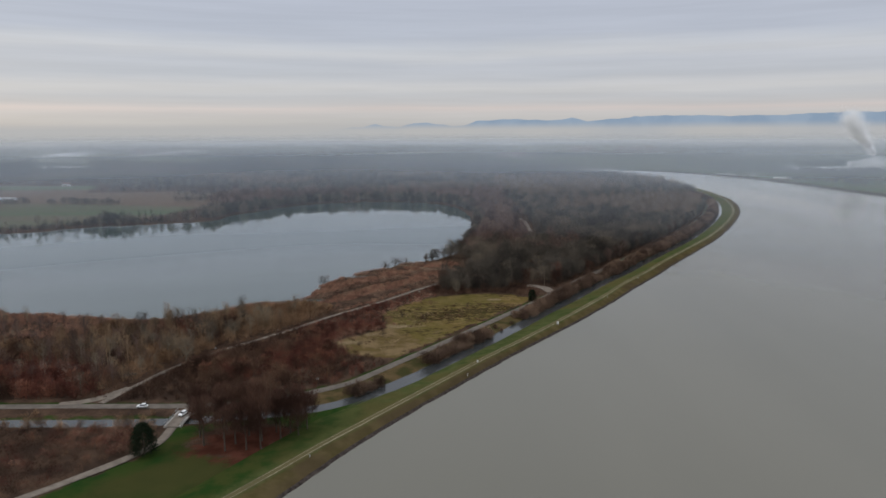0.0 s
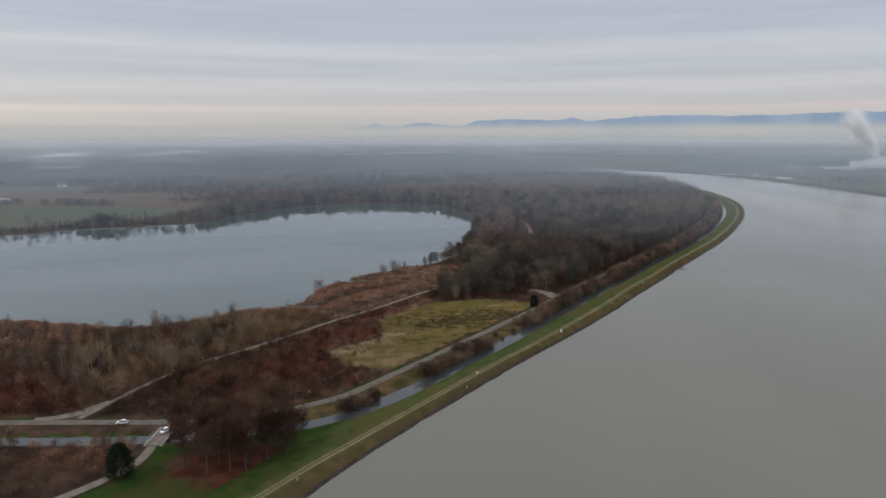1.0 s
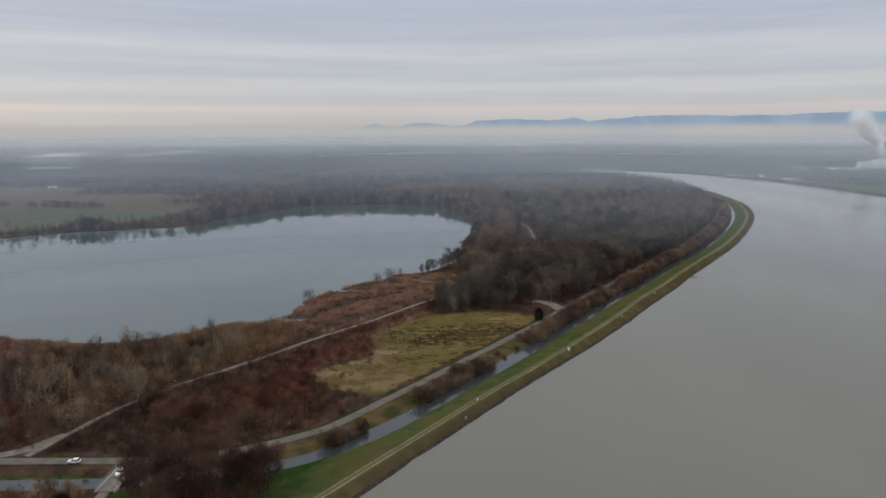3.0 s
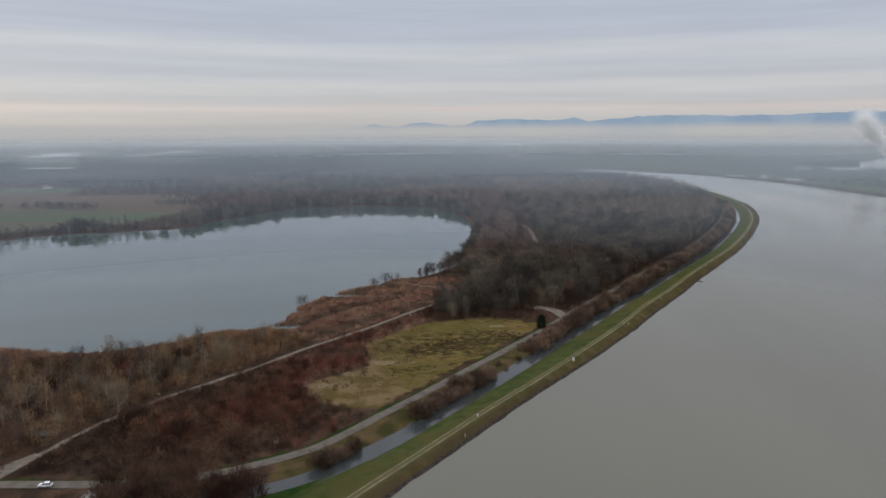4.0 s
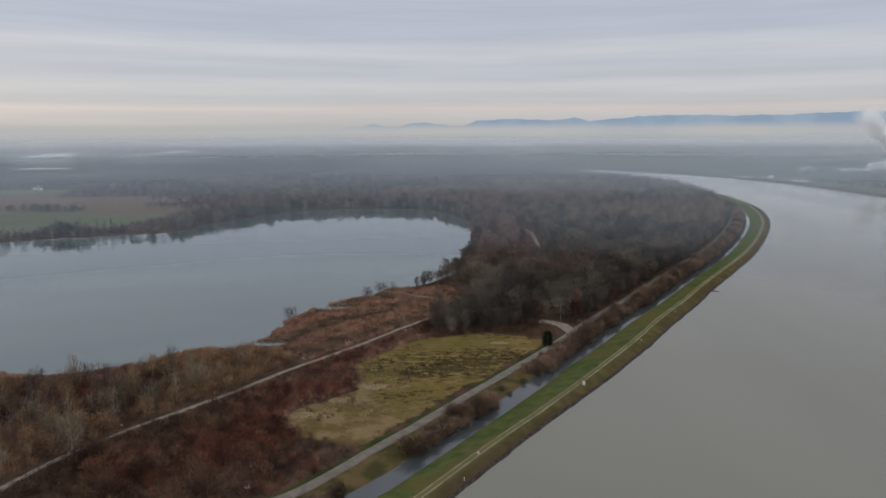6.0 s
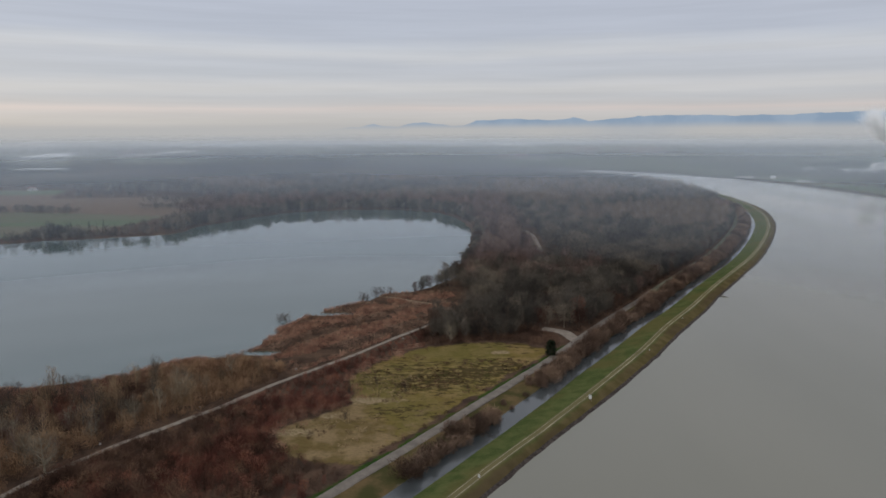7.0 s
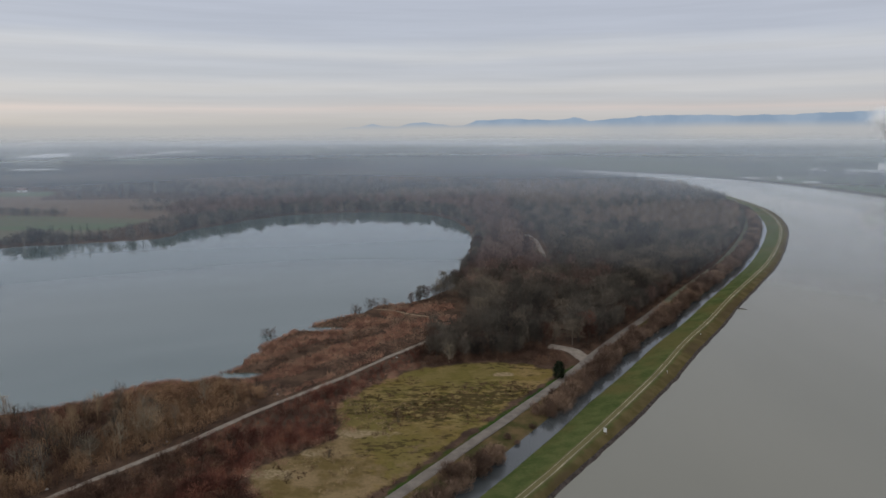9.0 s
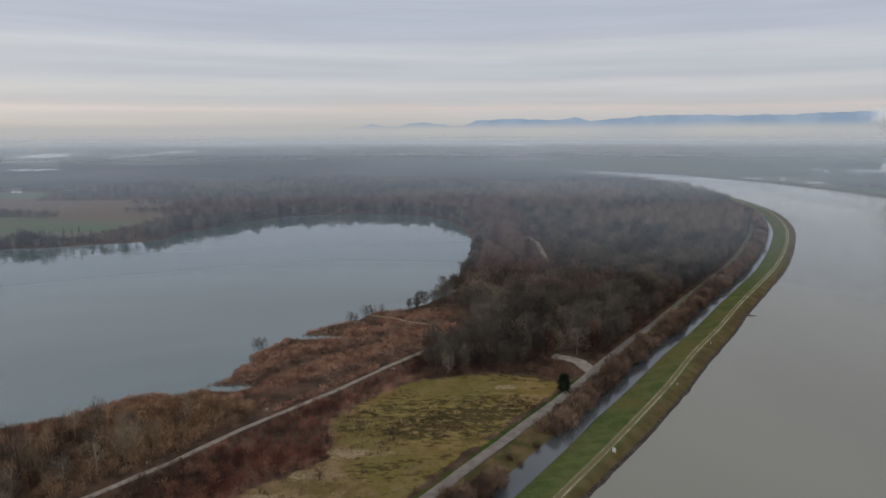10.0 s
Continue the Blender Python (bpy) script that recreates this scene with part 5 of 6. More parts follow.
def plant_single():
    """Trees and bushes that stand apart and can be counted."""
    # grove on the lawn by the bridge
    kinds = [make_tree("tree", "tall leafless reddish-brown tree in the lawn grove", h, w_, M_GROVE, M_TRUNK, 1900, 16, 0.36, 0.09, 0.27) for h, w_ in ((18, 4.6), (17, 4.0), (19, 5.0))]
    at = [(-77, 201), (-73, 206), (-70, 198), (-68, 203), (-65, 209), (-63, 199), (-60, 205), (-58, 200), (-56, 211), (-54, 206), (-51, 210), (-48, 208), (-74, 212), (-69, 214), (-80, 207), (-62, 214), (-57, 216), (-46, 213), (-84, 214), (-78, 218), (-50, 216), (-66, 218)]
    for i, (x, y) in enumerate(at):
        k = kinds[i % 3]
        m = settle(x + rng.uniform(-0.8, 0.8), y + rng.uniform(-0.8, 0.8), rng.uniform(0.85, 1.05))
        if i < 3:
            k.matrix_basis = m
            tagged(k, group="lawn grove")
        else:
            copy_thing(k, m)
    # pale trees of the lakeside scrub
    kinds = [make_tree("tree", "pale grey-barked leafless tree beside the gravel trail", h, w_, M_TREE_PALE, M_TRUNK_PALE, 1000, 20, 0.20, 0.10, 0.28, True) for h, w_ in ((14, 5.0), (11, 4.0))]
    at = [(-112, 279), (-123, 287), (-102, 315), (-137, 304), (-92, 330), (-150, 288)]
    for i, (x, y) in enumerate(at):
        k = kinds[0 if i == 0 else 1 if i == 1 else int(rng.integers(0, 2))]
        m = settle(x, y, 1.0 if i < 2 else rng.uniform(0.65, 0.9))
        if i < 2:
            k.matrix_basis = m
            tagged(k, group="pale lakeside trees")
        else:
            copy_thing(k, m)
    # edge of the wood towards meadow, lake and road
    kinds = [make_tree("tree", "leafless tree with dark twigs at the wood's edge", h, w_, mat, M_TRUNK, 900, 10, 0.16, 0.15, 0.22)
             for h, w_, mat in ((15, 4.2, M_TREE_DARK), (13, 3.6, M_TREE_DARK), (14, 4.0, M_TREE_DARK), (12, 4.4, M_GROVE), (13, 3.0, M_TREE_RED))]
    edge = evenly(np.array([(3, 432), (0, 420), (2, 409), (12, 408), (24, 409), (36, 411), (46, 425), (58, 430)], float), 3.8)
    edge = np.vstack([edge, bank_offset([352, 900], [43.8, 43.8])])
    shore = evenly(np.array([(-9, 508), (2, 516), (14, 545), (22, 585), (29, 630), (36, 690), (38, 740)], float), 5.5)
    spots = [(x, y, rng.uniform(0.7, 1.05)) for x, y in np.vstack([edge, shore]) + rng.uniform(-1.6, 1.6, (len(edge) + len(shore), 2))]
    spots += [(-9, 505, 0.75), (-13, 503, 0.65), (6, 424, 0.8), (10, 430, 0.9)]
    for i, (x, y, s) in enumerate(spots):
        j = i if i < 5 else int(rng.choice(5, p=[0.3, 0.28, 0.24, 0.1, 0.08]))
        m = settle(x, y, s, rng.uniform(0.9, 1.15))
        if i < 5:
            kinds[j].matrix_basis = m
            tagged(kinds[j], group="trees along the wood's edge")
        else:
            copy_thing(kinds[j], m)
    # one white-limbed tree by the meadow's corner, one ruddy oak by the road
    t = make_tree("tree", "small pale-limbed leafless tree at the meadow corner", 10, 3.6, M_TREE_PALE, M_TRUNK_PALE, 480, 20, 0.12, 0.1, 0.20, True)
    t.matrix_basis = settle(8, 403.5)
    t = make_tree("tree", "oak with dead rust-brown leaves by the gravel turn-off", 13, 5.6, M_THICK_RED, M_TRUNK, 1700, 12, 0.12, 0.17, 0.3)
    t.matrix_basis = settle(75.5, 438.8)
    # trees in the far shore's row
    kinds = [make_tree("tree", "leafless tree on the far lake shore", h, w_, mat, M_TRUNK, 150, 8, 0.12, 0.28, 0.25) for h, w_, mat in ((12, 4.6, M_TREE_DARK), (15, 3.6, M_TREE_DARK), (11, 4.4, M_TREE_GREY))]
    row = evenly(np.array([(-560, 632), (-437, 668), (-376, 711), (-336, 727), (-293, 743), (-266, 760), (-264, 802), (-242, 842), (-222, 884), (-186, 930)], float), 8.5)
    for i, (x, y) in enumerate(row):
        if rng.uniform() < 0.22 and i > 2:
            continue
        m = settle(x + rng.uniform(-3, 3), y + rng.uniform(1, 8), rng.uniform(0.55, 1.2))
        if i < 3:
            kinds[i].matrix_basis = m
            tagged(kinds[i], group="far lake shore trees")
        else:
            copy_thing(kinds[int(rng.integers(0, 3))], m)
    # bushes on the canal bank
    kinds = [make_bush("bush", "brown leafless bush on the canal bank", h, w_, M_BANKBUSH, 1300, 0.12, True) for h, w_ in ((6.6, 3.8), (5.6, 4.2), (7.2, 3.6))]
    line = bank_offset([134, 150, 180, 230, 262, 300, 343, 400, 600, 750, 850, 1000, 1150], [28.6, 25.8, 22.9, 22.3, 23.9, 26.2, 26.6, 26.0, 26.2, 27, 29.2, 32.2, 32.2])
    s = along(line) + 134
    side = normals(line)
    n_made = 0

    def vigour(q):
        """How tall the bushes stand along the canal: clumps, a mown gap, then an unbroken row."""
        return np.interp(q, [134, 138, 153, 158, 177, 182, 230, 238, 262, 270, 300, 420, 700, 930, 1040], [0, 0.72, 0.72, 0, 0, 0.95, 1.0, 0.4, 0.4, 0.95, 1.0, 1.15, 1.3, 1.3, 0.9])

    for k, ((x, y), q) in enumerate(zip(line, s)):
        tall = float(vigour(q))
        if tall < 0.3 or q > 1040 or (tall < 0.6 and k % 3):
            continue
        nx, ny = side[k]
        for o in ((0.2, 4.0 if q > 262 else 2.8) if k % 2 else (1.6,)):
            m = settle(x + nx * o + rng.uniform(-1, 1), y + ny * o + rng.uniform(-1, 1), rng.uniform(0.78, 1.2) * tall)
            m = m @ Matrix.Diagonal((rng.uniform(0.8, 1.3), rng.uniform(0.8, 1.3), rng.uniform(0.8, 1.25), 1))
            if n_made < 3:
                kinds[n_made].matrix_basis = m
                tagged(kinds[n_made], group="bushes along the canal bank")
            else:
                copy_thing(kinds[int(rng.integers(0, 3))], m)
            n_made += 1
    # brushwood that closes the row between them
    t = rng.uniform(0, len(line) - 1.001, 950)
    i = t.astype(int)
    q = s[i]
    tall = vigour(q)
    p = line[i] + (line[i + 1] - line[i]) * (t - i)[:, None] + side[i] * (rng.uniform(-1.0, 3.4, len(t)) * np.where(q < 262, 1.0, 1.55))[:, None]
    ok = (tall > 0.6) & (q < 1040) & (near(p, ROAD)[0] > 3.0)
    brush = [brush_twigs(210, 4.6, 2.3, 0.16) for _ in range(5)]
    joined("brushwood", brush, p[ok], on_land(p[ok]), rng.uniform(0.6, 1.25, ok.sum()) * tall[ok], M_BANKBUSH, "dense brown brushwood along the canal bank", "brushwood")
    # bushes on the ditch's bank west of the bridge
    kinds = [make_bush("bush", "brown leafless bush on the ditch bank", 4.6, 2.2, M_THICK_OLIVE, 420, 0.09, True)]
    for i, (x, y, s) in enumerate([(-103, 215, 1.15), (-108, 214.5, 1.3), (-112, 216, 0.8), (-125, 216, 0.6), (-138, 215.5, 0.9), (-142, 214.5, 1.1), (-151, 216, 0.7), (-99, 212, 0.9), (-160, 215.5, 1.0), (-130, 213, 0.8), (-118, 212, 0.7), (-104, 225.5, 0.5), (-146, 225.5, 0.45)]):
        m = settle(x, y, s)
        if i == 0:
            kinds[0].matrix_basis = m
            tagged(kinds[0], group="bushes along the ditch")
        else:
            copy_thing(kinds[0], m)
    # bushes and young trees in the meadow and on the tongue
    kinds = [make_bush("bush", "small bare bush in the rough meadow", 3.2, 1.3, M_THICK_BROWN, 150, 0.07)]
    for i, (x, y, s) in enumerate([(-10, 343, 1.5), (-32, 342, 1.2), (-22, 351, 0.8), (-80, 445, 1.3), (-83, 446, 1.2), (-33, 496, 1.2), (-36, 492, 1.5), (-43, 482, 1.3), (-41, 484, 1.0), (-28, 500, 1.0), (-30, 318, 0.8), (14, 372, 0.6)]):
        m = settle(x, y, s)
        if i == 0:
            kinds[0].matrix_basis = m
            tagged(kinds[0], group="bushes of the meadow")
        else:
            copy_thing(kinds[0], m)


plant_single()


def conifer(name, label, h, wide, n, lump=False):
    """A dark evergreen: trunk and drooping sprays in tiers."""
    top = tagged(new(name), label, "tree", kind="thing")
    part("trunk", trunk_of(h, 0.2, 0.01, 0.95), M_TRUNK, top)
    z = h * rng.uniform(0.04, 0.98, n) ** (0.8 if lump else 1.1)
    knob = 1 + 0.38 * np.sin(z * 2.1) * np.sin(3 * rng.uniform(0, 6.3, n))
    r = wide * (np.sqrt(np.clip(1 - (z / h) ** 2.2, 0.02, 1)) if lump else (1.02 - z / h)) * rng.uniform(0.5, 1.1, n) * knob
    a = rng.uniform(0, 6.3, n)
    p = np.stack([r * 0.75 * np.cos(a), r * 0.75 * np.sin(a), z], 1)
    way = np.stack([np.cos(a), np.sin(a), rng.uniform(-0.6, 0.7, n)], 1) + rng.normal(0, 0.3, (n, 3))
    ln = rng.uniform(0.5, 1.1, n) if lump else np.maximum(r * 0.6, 0.5)
    part("needles", slivers(p, way, ln, (0.24 if lump else 0.5) * rng.uniform(0.6, 1.3, n)), M_EVERGREEN, top)
    return top


ever = conifer("evergreen_tree", "dense dark evergreen tree beside the gravel lane", 10.5, 4.5, 4200, True)
ever.matrix_basis = settle(-94, 196)
ever = conifer("evergreen_tree", "small dark evergreen at the meadow's roadside corner", 5.5, 1.9, 1200, True)
ever.matrix_basis = settle(52.5, 383.9, 1.3)
spruce = conifer("spruce", "dark spruce in the far shore's tree row", 15, 2.6, 260)
for i, (x, y, s) in enumerate([(-337, 738, 1.0), (-331, 741, 0.9), (-325, 742, 1.05), (-316, 745, 0.8), (-400, 708, 0.7)]):
    if i == 0:
        spruce.matrix_basis = settle(x, y, s)
        tagged(spruce, group="spruces on the far shore")
    else:
        copy_thing(spruce, settle(x, y, s))


# ---- built things ----
def box(bm, x0, x1, y0, y1, z0, z1, bevel=0.0):
    vs = [bm.verts.new((x, y, z)) for z in (z0, z1) for x, y in ((x0, y0), (x1, y0), (x1, y1), (x0, y1))]
    fs = [bm.faces.new([vs[i] for i in q]) for q in ((3, 2, 1, 0), (4, 5, 6, 7), (0, 1, 5, 4), (1, 2, 6, 5), (2, 3, 7, 6), (3, 0, 4, 7))]
    if bevel:
        bmesh.ops.bevel(bm, geom=list({e for f in fs for e in f.edges}), offset=bevel, segments=1, affect="EDGES")


def piece(name, fill, mat, parent, label=""):
    bm = bmesh.new()
    fill(bm)
    me = bpy.data.meshes.new(name)
    bm.to_mesh(me)
    bm.free()
    me.materials.append(mat)
    ob = new(name, me)
    ob.parent = parent
    return tagged(ob, label)


def cylinder(bm, p, q, r, seg=10, r2=None):
    p, q = Vector(p), Vector(q)
    m = Matrix.Translation((p + q) / 2) @ (q - p).to_track_quat("Z", "Y").to_matrix().to_4x4()
    bmesh.ops.create_cone(bm, cap_ends=True, segments=seg, radius1=r, radius2=r if r2 is None else r2, depth=(q - p).length, matrix=m)


def make_car(label, paint):
    """A hatchback: lower body, cabin, glass band, four wheels, lights."""
    car = tagged(new("car"), label, "car", kind="thing")

    def body(bm):
        prof = [(-2.05, 0.35), (-2.1, 0.65), (-1.95, 0.92), (-0.95, 1.0), (1.55, 1.02), (2.0, 0.95), (2.08, 0.6), (2.0, 0.35)]
        left = [bm.verts.new((x, -0.86, z)) for x, z in prof]
        right = [bm.verts.new((x, 0.86, z)) for x, z in prof]
        bm.faces.new(left)
        bm.faces.new(right[::-1])
        for i in range(len(prof)):
            j = (i + 1) % len(prof)
            bm.faces.new((left[j], left[i], right[i], right[j]))
        bmesh.ops.bevel(bm, geom=bm.edges[:], offset=0.06, segments=2, affect="EDGES")

    def cabin(bm, grow=0.0):
        base = [(-1.0, -0.78, 0.98), (1.85, -0.78, 0.98), (1.85, 0.78, 0.98), (-1.0, 0.78, 0.98)]
        roof = [(-0.25, -0.62, 1.46), (1.45, -0.62, 1.48), (1.45, 0.62, 1.48), (-0.25, 0.62, 1.46)]
        vs = [bm.verts.new(q) for q in base + roof]
        for q in ((3, 2, 1, 0), (4, 5, 6, 7), (0, 1, 5, 4), (1, 2, 6, 5), (2, 3, 7, 6), (3, 0, 4, 7)):
            bm.faces.new([vs[i] for i in q])
        bmesh.ops.bevel(bm, geom=bm.edges[:], offset=0.05, segments=2, affect="EDGES")

    piece("body", body, paint, car)
    piece("window_band", cabin, M_GLASS, car, "dark tinted glass")
    piece("roof", lambda bm: box(bm, -0.28, 1.46, -0.64, 0.64, 1.44, 1.52, 0.03), paint, car)
    for x in (-1.3, 1.3):
        for y in (-0.80, 0.80):
            wheel = piece("wheel", lambda bm: cylinder(bm, (x, y - 0.1, 0.32), (x, y + 0.1, 0.32), 0.32, 16), M_TYRE, car)
            o = 0.11 if y > 0 else -0.11
            piece("rim", lambda bm: cylinder(bm, (x, y + o - 0.01, 0.32), (x, y + o + 0.01, 0.32), 0.2, 12), M_STEEL, wheel)
    for y in (-0.62, 0.62):
        piece("headlight", lambda bm: box(bm, -2.12, -2.0, y - 0.16, y + 0.16, 0.66, 0.82, 0.02), M_GLASS, car)
        piece("tail_light", lambda bm: box(bm, 2.0, 2.1, y - 0.14, y + 0.14, 0.72, 0.9, 0.02), M_ROOF, car)
    return car


make_car("white hatchback parked on the service road's edge", M_CARWHITE).matrix_basis = pose(-110.5, 231.6, 0.26, 0, 0, 4) @ Matrix.Scale(0.9, 4)
make_car("white hatchback standing on the gravel bridge", M_CARWHITE).matrix_basis = pose(-92.6, 224.0, 0.62, 0, 0, 72) @ Matrix.Scale(0.9, 4)
make_car("dark car standing on the grass beside the bridge", M_DARKCAR).matrix_basis = pose(-88.5, 228.0, float(on_land([(-88.5, 228.0)])[0]) + 0.02, 0, 0, 78) @ Matrix.Scale(0.9, 4)


def make_bridge():
    """A small concrete bridge over the canal with a railing on each side."""
    b = tagged(new("bridge"), "small concrete bridge with steel railings over the canal", "bridge", kind="thing")
    b.matrix_basis = pose(-93, 221.6, 0)
    piece("deck", lambda bm: box(bm, -2.9, 2.9, -6.5, 6.5, 0.05, 0.5, 0.05), M_CONCRETE, b)
    piece("roadway", lambda bm: box(bm, -2.2, 2.2, -7.2, 7.2, 0.48, 0.56, 0.03), M_GRAVEL, b, "worn pale gravel roadway")
    for y in (-5.4, 5.4):
        piece("abutment", lambda bm: box(bm, -3.1, 3.1, y - 1.2, y + 1.2, -2.2, 0.1, 0.05), M_CONCRETE, b)
    for x in (-2.7, 2.7):
        piece("kerb", lambda bm: box(bm, x - 0.15, x + 0.15, -6.5, 6.5, 0.5, 0.68, 0.03), M_CONCRETE, b)
        for k in range(6):
            y = -6 + 2.4 * k
            piece("railing_post", lambda bm: box(bm, x - 0.05, x + 0.05, y - 0.05, y + 0.05, 0.68, 1.7), M_STEEL, b)
        for z in (1.2, 1.68):
            piece("rail", lambda bm: cylinder(bm, (x, -6.1, z), (x, 6.1, z), 0.05, 6), M_STEEL, b)


make_bridge()


def make_board(x, y, w_, h, label, turn=-38):
    """A marker board on two legs, facing the river."""
    b = tagged(new("marker_board"), label, "sign", kind="thing")
    b.matrix_basis = pose(x, y, 1.15, 0, 0, turn)
    piece("panel", lambda bm: box(bm, -w_ / 2, w_ / 2, -0.04, 0.04, 0.55, 0.55 + h, 0.015), M_WHITE, b)
    for q in (-w_ / 3, w_ / 3):
        piece("leg", lambda bm: cylinder(bm, (q, 0.07, -0.5), (q, 0.07, 0.6 + h * 0.6), 0.05, 6), M_STEEL, b)
    return b


make_board(58.6, 330.8, 1.1, 1.5, "white river marker board on two steel legs")
make_board(14.6, 274.6, 0.7, 0.9, "small white river marker board on the dike")
for x, y in ((-41.2, 191.2), (9.8, 260.5), (97.5, 386.8), (130.5, 437.5), (-75, 137)):
    post = tagged(new("marker_post"), "short white marker post on the dike shoulder", "post", group="dike marker posts", kind="thing")
    post.matrix_basis = pose(x, y, 1.25)
    piece("shaft", lambda bm: cylinder(bm, (0, 0, -0.4), (0, 0, 0.65), 0.10, 10), M_WHITE, post)
    piece("cap", lambda bm: cylinder(bm, (0, 0, 0.65), (0, 0, 0.78), 0.13, 10, 0.05), M_WHITE, post)


# ---- houses, halls and glasshouses ----
def house_mesh(w_, d, h, roof, mat_wall, mat_roof, label, windows=2, hip=0.0):
    """A house: walls, gabled roof with eaves, windows set in, a door and a chimney."""
    top = tagged(new("house"), label, "house", kind="thing")
    piece("wall", lambda bm: box(bm, -w_ / 2, w_ / 2, -d / 2, d / 2, -0.3, h), mat_wall, top)

    def gable(bm):
        e = 0.5
        vs = [bm.verts.new(q) for q in ((-w_ / 2 - e, -d / 2 - e, h - 0.2), (w_ / 2 + e, -d / 2 - e, h - 0.2), (w_ / 2 + e, d / 2 + e, h - 0.2), (-w_ / 2 - e, d / 2 + e, h - 0.2),
                                        (-w_ / 2 - e + hip, 0, h + roof), (w_ / 2 + e - hip, 0, h + roof))]
        for q in ((3, 2, 1, 0), (0, 1, 5, 4), (2, 3, 4, 5), (1, 2, 5), (3, 0, 4)):
            bm.faces.new([vs[i] for i in q])

    roof_ob = piece("roof", gable, mat_roof, top)
    if roof > 1.5:
        piece("chimney", lambda bm: box(bm, w_ * 0.2, w_ * 0.2 + 0.8, -0.4, 0.4, h + roof * 0.5, h + roof + 0.8, 0.05), M_CONCRETE, roof_ob)
    rows = max(1, int(h // 3))
    for r in range(rows):
        for k in range(windows):
            x = -w_ / 2 + (k + 0.5) * w_ / windows
            piece("window", lambda bm: box(bm, x - w_ / windows * 0.22, x + w_ / windows * 0.22, -d / 2 - 0.05, -d / 2 + 0.1, r * 3 + 1.0, r * 3 + 2.3), M_GLASS, top)
    piece("door", lambda bm: box(bm, w_ * 0.02, w_ * 0.02 + 1.1, -d / 2 - 0.06, -d / 2 + 0.1, 0, 2.1), M_ROOF, top)
    return top


farm = house_mesh(13, 8, 3.5, 2.8, M_WALL, M_ROOF, "white farmhouse with a red tiled roof among fields", 4)
farm.matrix_basis = pose(-700, 1248, 0, 0, 0, 8)
shed = house_mesh(26, 10, 3.5, 1.4, M_WALL, M_GREYROOF, "low pale farm shed beside the fields", 5)
shed.matrix_basis = pose(-640, 980, 0, 0, 0, -6)

# works beyond the river
hall = house_mesh(70, 26, 8, 1.2, M_WALL, M_GREYROOF, "long white works hall beyond the river", 10)
hall.matrix_basis = pose(925, 1605, 0, 0, 0, -8)
for x, y, r, k in ((865, 1570, -6, 0.55), (1010, 1640, 5, 0.9), (690, 1365, -24, 0.45), (1120, 1600, -5, 1.0), (624, 1478, -28, 0.5)):
    copy_thing(hall, pose(x, y, 0, 0, 0, r) @ Matrix.Diagonal((k, k, max(k, 0.35) if k > 0.6 else 0.32, 1)))
villa = house_mesh(14, 11, 6.5, 4.0, M_WALL, M_GREYROOF, "white two-storey house beyond the river", 4)
villa.matrix_basis = pose(822, 1612, 0, 0, 0, 15)
for x, y, r, k in ((838, 1600, -10, 0.9), (662, 1432, -20, 0.6), (880, 1700, 30, 0.8), (946, 1560, 10, 0.7)):
    copy_thing(villa, pose(x, y, 0, 0, 0, r) @ Matrix.Diagonal((k, k, k, 1)))


def make_tower(x, y, w_, h, label):
    t = tagged(new("works_building"), label, "factory", kind="thing")
    t.matrix_basis = pose(x, y, 0, 0, 0, -8)
    piece("block", lambda bm: box(bm, -w_ / 2, w_ / 2, -w_ * 0.35, w_ * 0.35, -0.3, h, 0.15), M_WALL, t)
    piece("parapet", lambda bm: box(bm, -w_ / 2 - 0.3, w_ / 2 + 0.3, -w_ * 0.35 - 0.3, w_ * 0.35 + 0.3, h, h + 0.8), M_GREYROOF, t)
    for r in range(int(h // 5)):
        for k in range(4):
            u = -w_ / 2 + (k + 0.5) * w_ / 4
            piece("window", lambda bm: box(bm, u - w_ * 0.07, u + w_ * 0.07, -w_ * 0.35 - 0.08, -w_ * 0.35 + 0.1, r * 5 + 2.0, r * 5 + 3.6), M_GLASS, t)


def make_silo(x, y, r, h):
    s = tagged(new("silo"), "tall pale cylindrical silo at the works", "silo", group="silos of the works", kind="thing")
    s.matrix_basis = pose(x, y, 0)
    piece("shell", lambda bm: cylinder(bm, (0, 0, -0.3), (0, 0, h), r, 20), M_WALL, s)
    piece("cone", lambda bm: cylinder(bm, (0, 0, h), (0, 0, h + r * 0.5), r, 20, 0.4), M_GREYROOF, s)


for x, y, w_, h in ((985, 1610, 26, 22), (1018, 1612, 24, 27), (1060, 1618, 34, 30), (1100, 1625, 30, 22), (1145, 1640, 40, 26)):
    make_tower(x, y, w_, h, "tall white works building with a flat roof")
for i in range(5):
    make_silo(1000 + i * 9, 1588, 4.0, 20 + 2 * (i % 2))
stack = tagged(new("smokestack"), "slim pale smokestack giving off white steam", "smokestack", kind="thing")
stack.matrix_basis = pose(1062, 1660, 0)
piece("shaft", lambda bm: cylinder(bm, (0, 0, -0.3), (0, 0, 26), 3.0, 16, 2.2), M_CONCRETE, stack)
piece("rim", lambda bm: cylinder(bm, (0, 0, 25.4), (0, 0, 26.4), 2.5, 16), M_STEEL, stack)

